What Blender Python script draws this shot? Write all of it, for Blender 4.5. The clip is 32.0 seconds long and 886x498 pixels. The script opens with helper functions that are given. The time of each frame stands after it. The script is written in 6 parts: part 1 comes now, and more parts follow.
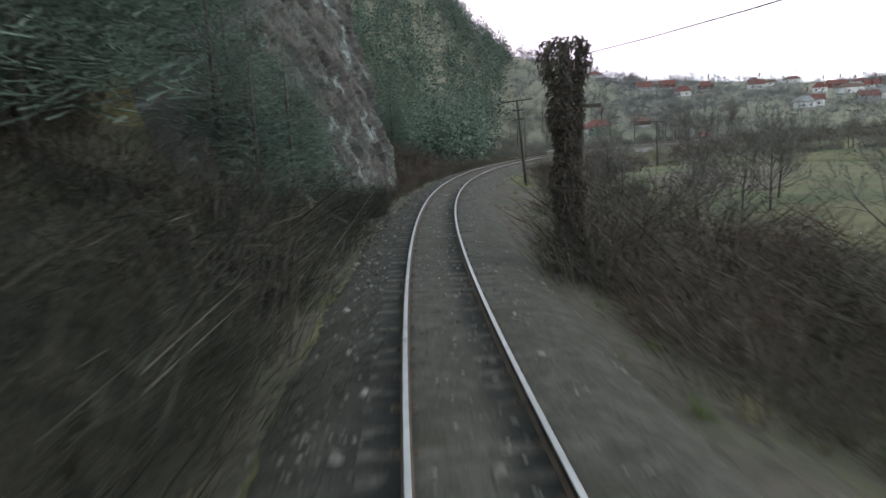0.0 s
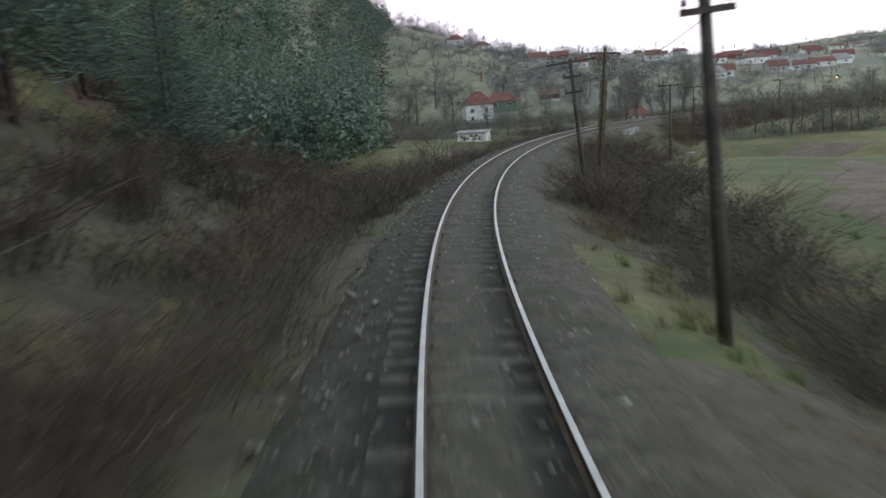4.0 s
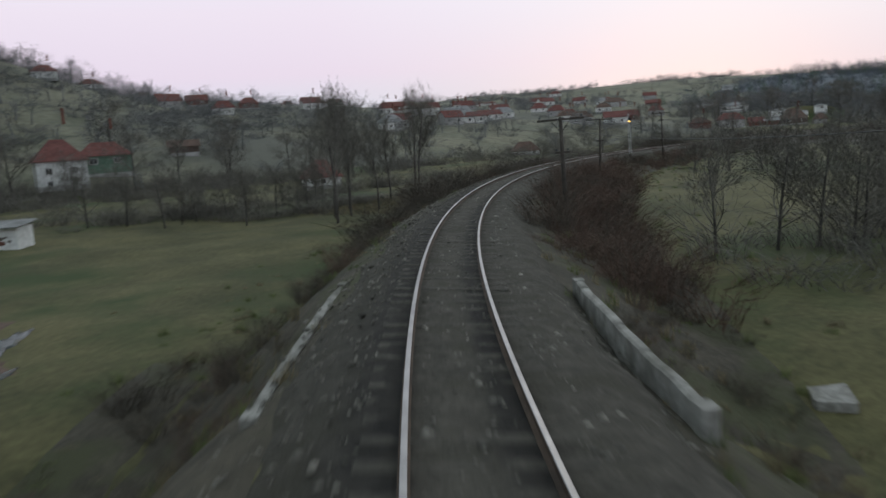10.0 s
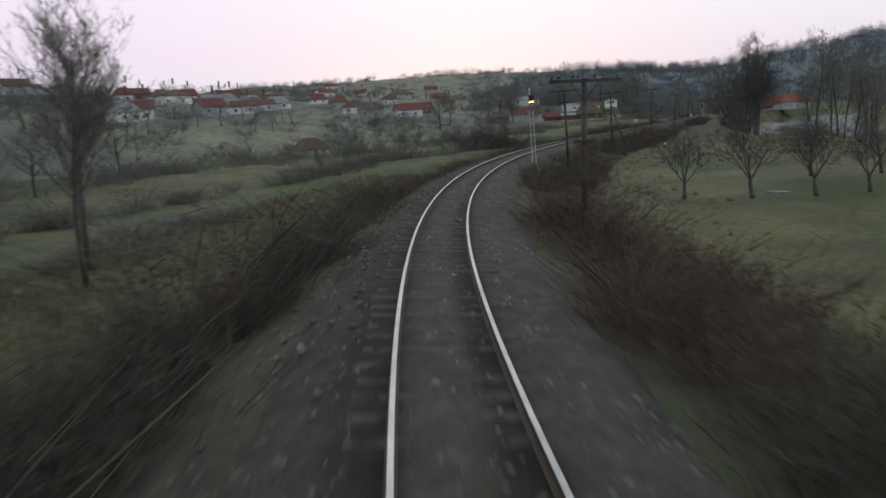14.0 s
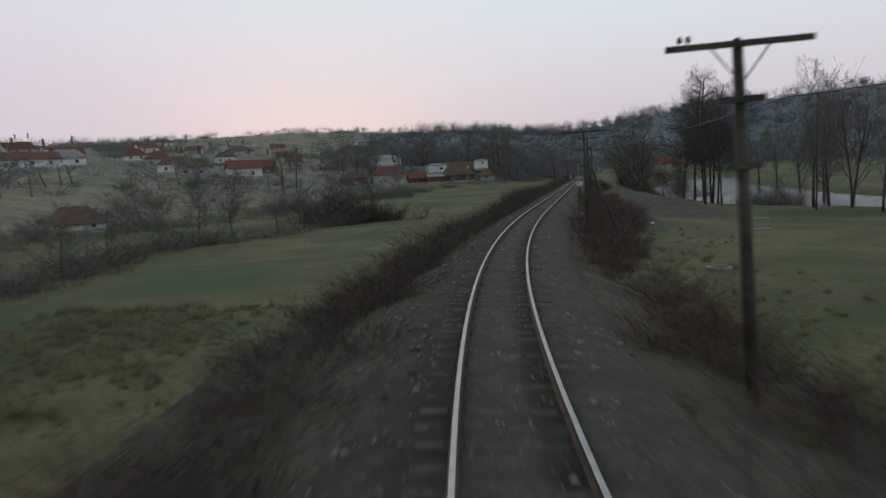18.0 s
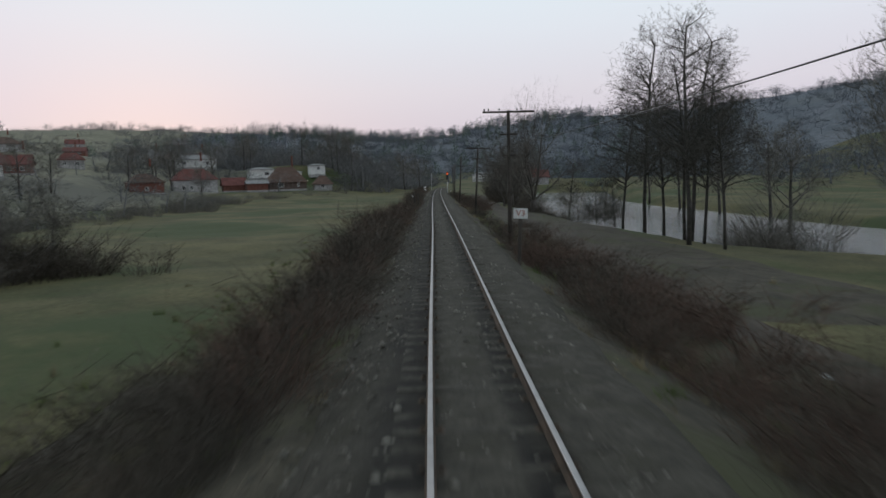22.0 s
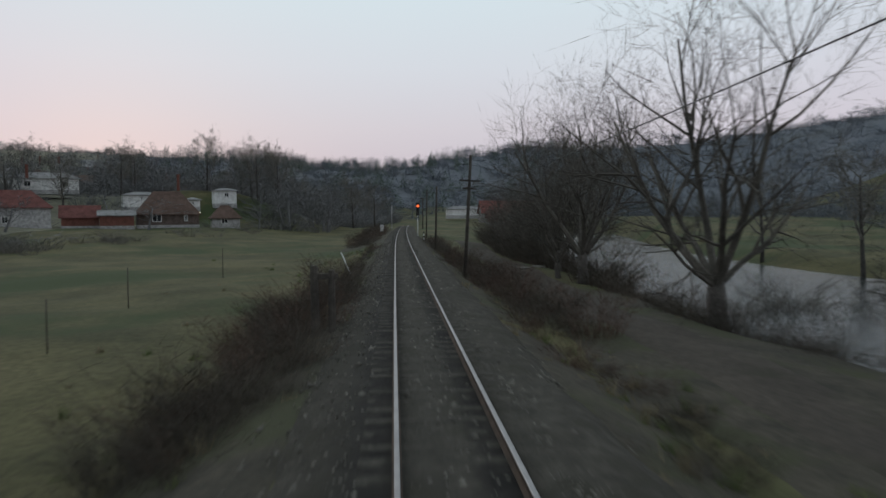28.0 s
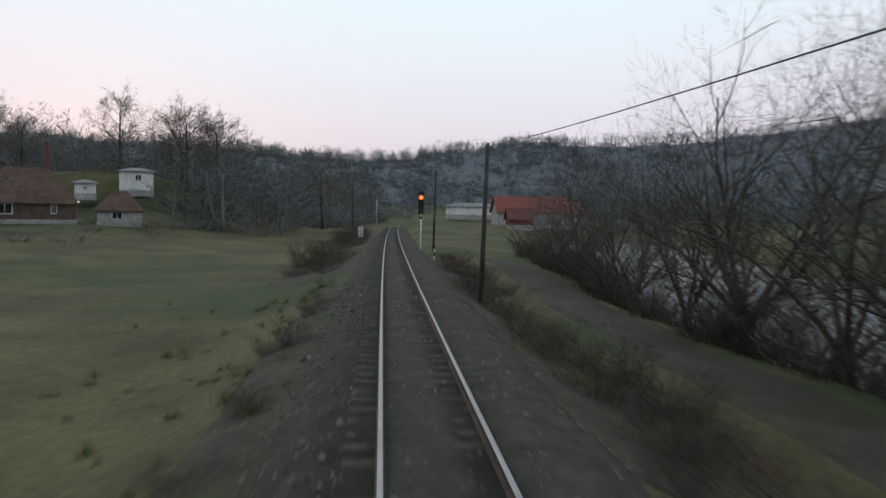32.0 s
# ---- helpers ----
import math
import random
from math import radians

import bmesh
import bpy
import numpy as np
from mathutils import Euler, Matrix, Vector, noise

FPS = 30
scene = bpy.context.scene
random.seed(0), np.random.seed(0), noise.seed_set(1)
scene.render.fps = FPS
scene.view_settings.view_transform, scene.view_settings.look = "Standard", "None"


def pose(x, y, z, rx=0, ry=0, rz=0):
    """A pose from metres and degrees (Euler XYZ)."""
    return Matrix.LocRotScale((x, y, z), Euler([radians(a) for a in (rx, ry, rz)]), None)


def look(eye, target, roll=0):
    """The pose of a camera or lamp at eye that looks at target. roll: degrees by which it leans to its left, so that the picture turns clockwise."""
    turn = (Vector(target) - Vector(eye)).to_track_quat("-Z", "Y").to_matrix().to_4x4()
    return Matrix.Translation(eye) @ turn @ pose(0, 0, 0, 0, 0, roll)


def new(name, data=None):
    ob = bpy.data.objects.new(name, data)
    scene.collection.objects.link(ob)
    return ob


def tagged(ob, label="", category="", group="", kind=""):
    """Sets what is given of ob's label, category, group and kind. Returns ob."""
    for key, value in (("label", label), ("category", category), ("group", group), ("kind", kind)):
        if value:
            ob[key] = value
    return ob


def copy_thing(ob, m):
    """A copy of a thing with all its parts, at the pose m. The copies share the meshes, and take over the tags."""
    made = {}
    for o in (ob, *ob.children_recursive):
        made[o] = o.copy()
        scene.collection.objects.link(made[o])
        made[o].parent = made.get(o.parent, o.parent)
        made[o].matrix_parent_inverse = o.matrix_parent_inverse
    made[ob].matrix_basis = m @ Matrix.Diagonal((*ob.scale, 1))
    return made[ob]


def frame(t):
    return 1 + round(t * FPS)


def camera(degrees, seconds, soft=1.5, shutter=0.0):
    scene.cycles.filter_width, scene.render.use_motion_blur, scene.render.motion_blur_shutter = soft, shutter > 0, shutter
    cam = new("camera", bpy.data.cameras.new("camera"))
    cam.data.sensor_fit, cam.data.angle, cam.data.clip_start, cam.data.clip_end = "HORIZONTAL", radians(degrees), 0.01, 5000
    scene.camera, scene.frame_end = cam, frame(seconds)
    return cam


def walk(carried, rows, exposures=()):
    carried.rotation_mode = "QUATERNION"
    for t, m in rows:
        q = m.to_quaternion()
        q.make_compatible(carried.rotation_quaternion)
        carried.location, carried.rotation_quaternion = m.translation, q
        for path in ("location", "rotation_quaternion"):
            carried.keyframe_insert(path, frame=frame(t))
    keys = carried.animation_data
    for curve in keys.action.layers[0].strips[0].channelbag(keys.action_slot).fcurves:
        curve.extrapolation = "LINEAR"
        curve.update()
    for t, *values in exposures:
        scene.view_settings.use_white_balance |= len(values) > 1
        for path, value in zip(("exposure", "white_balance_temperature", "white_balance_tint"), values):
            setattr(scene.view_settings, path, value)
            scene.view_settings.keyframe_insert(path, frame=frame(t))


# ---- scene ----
# ---------------------------------------------------------------- camera
cam = camera(64.14, 32.0, soft=1.5, shutter=0.6)
EXPOSURES = [(0.0, 1.22), (3.5, 1.12), (6.0, 0.82), (8.0, 0.25), (10.0, 0.22), (13.0, 0.36), (15.0, 0.22), (18.0, -0.1), (20.0, -0.05), (22.0, 0.02), (25.0, -0.02), (28.0, -0.16), (32.0, 0.15)]
PATH = [
    (0.0, pose(-0.695, 0.000, 3.070, 81.192, 3.234, -4.702)),
    (0.5, pose(-0.625, 6.382, 3.071, 80.997, 1.768, -6.574)),
    (1.0, pose(-0.440, 12.762, 3.073, 80.645, 2.162, -8.817)),
    (1.5, pose(-0.132, 19.137, 3.074, 80.556, 1.939, -9.701)),
    (2.0, pose(0.308, 25.503, 3.076, 80.210, 2.306, -10.769)),
    (2.5, pose(0.902, 31.857, 3.079, 79.673, 4.268, -11.304)),
    (3.0, pose(1.659, 38.194, 3.083, 79.244, 5.433, -11.360)),
    (3.5, pose(2.599, 44.507, 3.086, 78.782, 3.135, -12.936)),
    (4.0, pose(3.742, 50.786, 3.089, 78.843, 3.797, -14.695)),
    (4.5, pose(5.100, 57.020, 3.091, 78.904, 4.349, -16.565)),
    (5.0, pose(6.686, 63.192, 3.093, 78.964, 4.901, -18.542)),
    (5.5, pose(8.510, 69.292, 3.095, 79.023, 5.453, -20.627)),
    (6.0, pose(10.579, 75.307, 3.096, 78.971, 5.649, -22.881)),
    (6.5, pose(12.883, 81.228, 3.096, 79.435, 3.645, -25.876)),
    (7.0, pose(15.423, 87.043, 3.095, 80.430, 4.552, -28.768)),
    (7.5, pose(18.193, 92.744, 3.094, 81.320, 5.329, -31.911)),
    (8.0, pose(21.181, 98.326, 3.093, 81.256, 3.188, -35.099)),
    (8.5, pose(24.376, 103.783, 3.092, 80.812, 3.597, -36.263)),
    (9.0, pose(27.772, 109.110, 3.092, 81.441, 3.950, -37.694)),
    (9.5, pose(31.357, 114.303, 3.091, 81.530, 3.744, -39.828)),
    (10.0, pose(35.124, 119.357, 3.091, 81.337, 3.552, -42.481)),
    (10.5, pose(39.069, 124.265, 3.091, 81.247, 6.768, -46.027)),
    (11.0, pose(43.185, 129.021, 3.091, 79.345, 5.130, -47.947)),
    (11.5, pose(47.468, 133.620, 3.092, 80.359, 3.888, -49.452)),
    (12.0, pose(51.913, 138.053, 3.092, 80.121, 3.243, -50.754)),
    (12.5, pose(56.517, 142.317, 3.092, 79.741, 2.067, -52.519)),
    (13.0, pose(61.279, 146.407, 3.092, 79.863, 2.430, -55.473)),
    (13.5, pose(66.191, 150.319, 3.092, 80.292, 4.207, -58.063)),
    (14.0, pose(71.247, 154.047, 3.092, 79.904, 3.370, -60.417)),
    (14.5, pose(76.442, 157.583, 3.093, 80.659, 2.704, -63.008)),
    (15.0, pose(81.768, 160.923, 3.093, 81.605, 1.074, -66.960)),
    (15.5, pose(87.218, 164.061, 3.093, 80.290, 3.151, -67.397)),
    (16.0, pose(92.784, 166.992, 3.093, 81.179, 3.153, -68.399)),
    (16.5, pose(98.457, 169.712, 3.093, 82.067, 3.125, -69.385)),
    (17.0, pose(104.229, 172.216, 3.092, 82.956, 3.097, -70.356)),
    (17.5, pose(110.089, 174.504, 3.092, 83.845, 3.068, -71.312)),
    (18.0, pose(116.029, 176.578, 3.091, 84.153, 2.952, -72.182)),
    (18.5, pose(122.037, 178.444, 3.089, 83.641, 2.053, -73.553)),
    (19.0, pose(128.102, 180.108, 3.086, 84.093, 2.254, -74.643)),
    (19.5, pose(134.214, 181.585, 3.084, 84.313, 2.578, -75.617)),
    (20.0, pose(140.365, 182.888, 3.081, 85.253, 2.710, -76.431)),
    (20.5, pose(146.545, 184.038, 3.076, 85.710, 2.704, -78.102)),
    (21.0, pose(152.747, 185.055, 3.072, 85.169, 2.890, -80.378)),
    (21.5, pose(158.965, 185.961, 3.068, 84.575, 3.352, -83.464)),
    (22.0, pose(165.195, 186.779, 3.063, 84.382, 1.429, -84.737)),
    (22.5, pose(171.432, 187.529, 3.060, 86.655, 2.202, -86.076)),
    (23.0, pose(177.673, 188.233, 3.056, 86.043, -1.099, -87.518)),
    (23.5, pose(183.916, 188.910, 3.052, 87.053, 0.533, -89.422)),
    (24.0, pose(190.160, 189.573, 3.049, 87.680, -0.096, -91.431)),
    (24.5, pose(196.405, 190.229, 3.049, 87.546, -0.230, -91.634)),
    (25.0, pose(202.651, 190.889, 3.049, 87.270, 0.170, -90.430)),
    (25.5, pose(208.898, 191.553, 3.048, 86.766, -0.403, -89.513)),
    (26.0, pose(215.145, 192.223, 3.048, 86.724, -0.321, -89.620)),
    (26.5, pose(221.394, 192.896, 3.049, 86.681, -0.194, -89.753)),
    (27.0, pose(227.645, 193.571, 3.050, 86.638, -0.067, -89.915)),
    (27.5, pose(233.897, 194.246, 3.050, 86.595, 0.059, -90.106)),
    (28.0, pose(240.151, 194.918, 3.051, 87.215, 0.314, -87.949)),
    (28.5, pose(246.406, 195.587, 3.051, 88.156, -0.410, -88.487)),
    (29.0, pose(252.662, 196.250, 3.051, 88.975, 0.469, -88.171)),
    (29.5, pose(258.917, 196.909, 3.050, 88.056, -0.755, -88.502)),
    (30.0, pose(265.171, 197.563, 3.050, 86.490, -0.471, -88.625)),
    (30.5, pose(271.426, 198.214, 3.050, 86.977, -1.169, -89.141)),
    (31.0, pose(277.680, 198.863, 3.050, 86.898, -0.571, -88.690)),
    (31.5, pose(283.933, 199.509, 3.050, 86.581, -0.606, -88.987)),
    (32.0, pose(290.187, 200.154, 3.050, 87.099, -1.038, -89.095)),
]
walk(cam, PATH, EXPOSURES)

# curvature of the line every 25 m from 25 m behind the start, 1/m; positive turns right
CURVE = [0.00259555, 0.00259555, 0.00339814, 0.00545188, 0.00665509, 0.00613523, 0.00566949, 0.00594879, 0.00596333, 0.00605733, 0.00587956, 0.00437006, 0.00190804, -0.00003082, -0.00018313, 0.00013862, 0.00011055, 0.00000433, 0.00021631, 0.00020923, 0.00020913, 0.00020913, 0.00020912, 0.00020912]
CANT = 10.52
LINE_FROM, LINE_TO = -24, 560
# ---------------------------------------------------------------- world, light
SUN_AZ, SUN_EL = 62.0, 9.0


def build_world():
    world = bpy.data.worlds.new("dusk_sky")
    scene.world = world
    world.use_nodes = True
    nt = world.node_tree
    nt.nodes.clear()
    out = nt.nodes.new("ShaderNodeOutputWorld")
    bg = nt.nodes.new("ShaderNodeBackground")
    sky = nt.nodes.new("ShaderNodeTexSky")
    sky.sky_type, sky.sun_disc = "NISHITA", False
    sky.sun_elevation, sky.sun_rotation = radians(3.0), radians(SUN_AZ)
    tc = nt.nodes.new("ShaderNodeTexCoord")
    sep = nt.nodes.new("ShaderNodeSeparateXYZ")
    nt.links.new(tc.outputs["Generated"], sep.inputs[0])
    def gradient(cols):
        ramp = nt.nodes.new("ShaderNodeValToRGB")
        el = ramp.color_ramp.elements
        while len(el) < len(cols):
            el.new(0.5)
        for e, (pos, c) in zip(el, cols):
            e.position, e.color = pos, (*c, 1)
        nt.links.new(sep.outputs[2], ramp.inputs[0])
        return ramp
    high = [(0.4, (0.62, 0.76, 0.85)), (0.62, (0.44, 0.52, 0.56)), (1.0, (0.31, 0.37, 0.41))]
    north = gradient([(0.0, (0.52, 0.56, 0.66)), (0.055, (0.58, 0.60, 0.70)), (0.1, (0.67, 0.59, 0.71)), (0.18, (0.72, 0.65, 0.75)), (0.28, (0.70, 0.73, 0.82))] + high)
    east = gradient([(0.0, (0.52, 0.52, 0.60)), (0.06, (0.62, 0.57, 0.66)), (0.12, (0.69, 0.66, 0.73)), (0.2, (0.72, 0.76, 0.83)), (0.3, (0.72, 0.84, 0.90))] + high)
    rng = nt.nodes.new("ShaderNodeMapRange")
    rng.inputs[1].default_value, rng.inputs[2].default_value = 0.55, 0.97
    nt.links.new(sep.outputs[0], rng.inputs[0])
    ramp = nt.nodes.new("ShaderNodeMixRGB")
    nt.links.new(rng.outputs[0], ramp.inputs[0])
    nt.links.new(north.outputs[0], ramp.inputs[1])
    nt.links.new(east.outputs[0], ramp.inputs[2])
    mix = nt.nodes.new("ShaderNodeMixRGB")
    mix.blend_type = "ADD"
    mix.inputs[0].default_value = 0.008
    nt.links.new(ramp.outputs[0], mix.inputs[1])
    nt.links.new(sky.outputs[0], mix.inputs[2])
    nt.links.new(mix.outputs[0], bg.inputs[0])
    bg.inputs[1].default_value = 1.0
    nt.links.new(bg.outputs[0], out.inputs[0])
    sun = bpy.data.lights.new("sun", "SUN")
    sun.energy, sun.angle, sun.color = 0.25, radians(25), (1.0, 0.9, 0.8)
    ob = new("sun", sun)
    a, e = radians(SUN_AZ), radians(SUN_EL + 25)
    ob.matrix_world = look((0, 0, 60), (-math.sin(a) * math.cos(e) * 60, -math.cos(a) * math.cos(e) * 60, 60 - 60 * math.sin(e)))


build_world()


# ---------------------------------------------------------------- materials
def material(name, c1, c2, scale=3.0, rough=0.85, bump=0.3, fine=40.0, c3=None, metal=0.0, island=0.0, per_object=0.0, spec=0.3):
    """Two-scale noise colour with fine relief, in world metres."""
    m = bpy.data.materials.new(name)
    m.use_nodes = True
    nt = m.node_tree
    b = nt.nodes["Principled BSDF"]
    b.inputs["Roughness"].default_value, b.inputs["Metallic"].default_value = rough, metal
    b.inputs["Specular IOR Level"].default_value = spec
    geo = nt.nodes.new("ShaderNodeNewGeometry")

    def tex(s, detail):
        n = nt.nodes.new("ShaderNodeTexNoise")
        n.inputs["Scale"].default_value, n.inputs["Detail"].default_value, n.inputs["Roughness"].default_value = s, detail, 0.62
        nt.links.new(geo.outputs["Position"], n.inputs["Vector"])
        return n
    big, small = tex(1.0 / scale, 4), tex(fine / 10, 3)
    r = nt.nodes.new("ShaderNodeValToRGB")
    r.color_ramp.elements[0].position, r.color_ramp.elements[1].position = 0.36, 0.64
    r.color_ramp.elements[0].color, r.color_ramp.elements[1].color = (*c1, 1), (*c2, 1)
    nt.links.new(big.outputs[0], r.inputs[0])
    last = r.outputs[0]
    mul = nt.nodes.new("ShaderNodeMixRGB")
    mul.blend_type, mul.inputs[0].default_value = "OVERLAY", 0.65
    nt.links.new(last, mul.inputs[1])
    nt.links.new(small.outputs[0], mul.inputs[2])
    last = mul.outputs[0]
    if c3:
        patch = tex(1.0 / (scale * 3.1), 5)
        rr = nt.nodes.new("ShaderNodeValToRGB")
        rr.color_ramp.elements[0].position, rr.color_ramp.elements[1].position = 0.5, 0.6
        nt.links.new(patch.outputs[0], rr.inputs[0])
        mx = nt.nodes.new("ShaderNodeMixRGB")
        mx.inputs[2].default_value = (*c3, 1)
        nt.links.new(rr.outputs[0], mx.inputs[0])
        nt.links.new(last, mx.inputs[1])
        last = mx.outputs[0]
    if island or per_object:
        src = geo.outputs["Random Per Island"]
        if per_object:
            src = nt.nodes.new("ShaderNodeObjectInfo").outputs["Random"]
        mp = nt.nodes.new("ShaderNodeMapRange")
        k = island or per_object
        mp.inputs[3].default_value, mp.inputs[4].default_value = 1 - k, 1 + k
        nt.links.new(src, mp.inputs[0])
        hv = nt.nodes.new("ShaderNodeHueSaturation")
        nt.links.new(mp.outputs[0], hv.inputs["Value"])
        nt.links.new(last, hv.inputs["Color"])
        last = hv.outputs[0]
    nt.links.new(last, b.inputs["Base Color"])
    if bump:
        bp = nt.nodes.new("ShaderNodeBump")
        bp.inputs["Strength"].default_value, bp.inputs["Distance"].default_value = bump, 0.05
        nt.links.new(small.outputs[0], bp.inputs["Height"])
        nt.links.new(bp.outputs[0], b.inputs["Normal"])
    return m


def glow(name, colour, strength):
    m = bpy.data.materials.new(name)
    m.use_nodes = True
    b = m.node_tree.nodes["Principled BSDF"]
    b.inputs["Base Color"].default_value = (*colour, 1)
    b.inputs["Emission Color"].default_value, b.inputs["Emission Strength"].default_value = (*colour, 1), strength
    return m


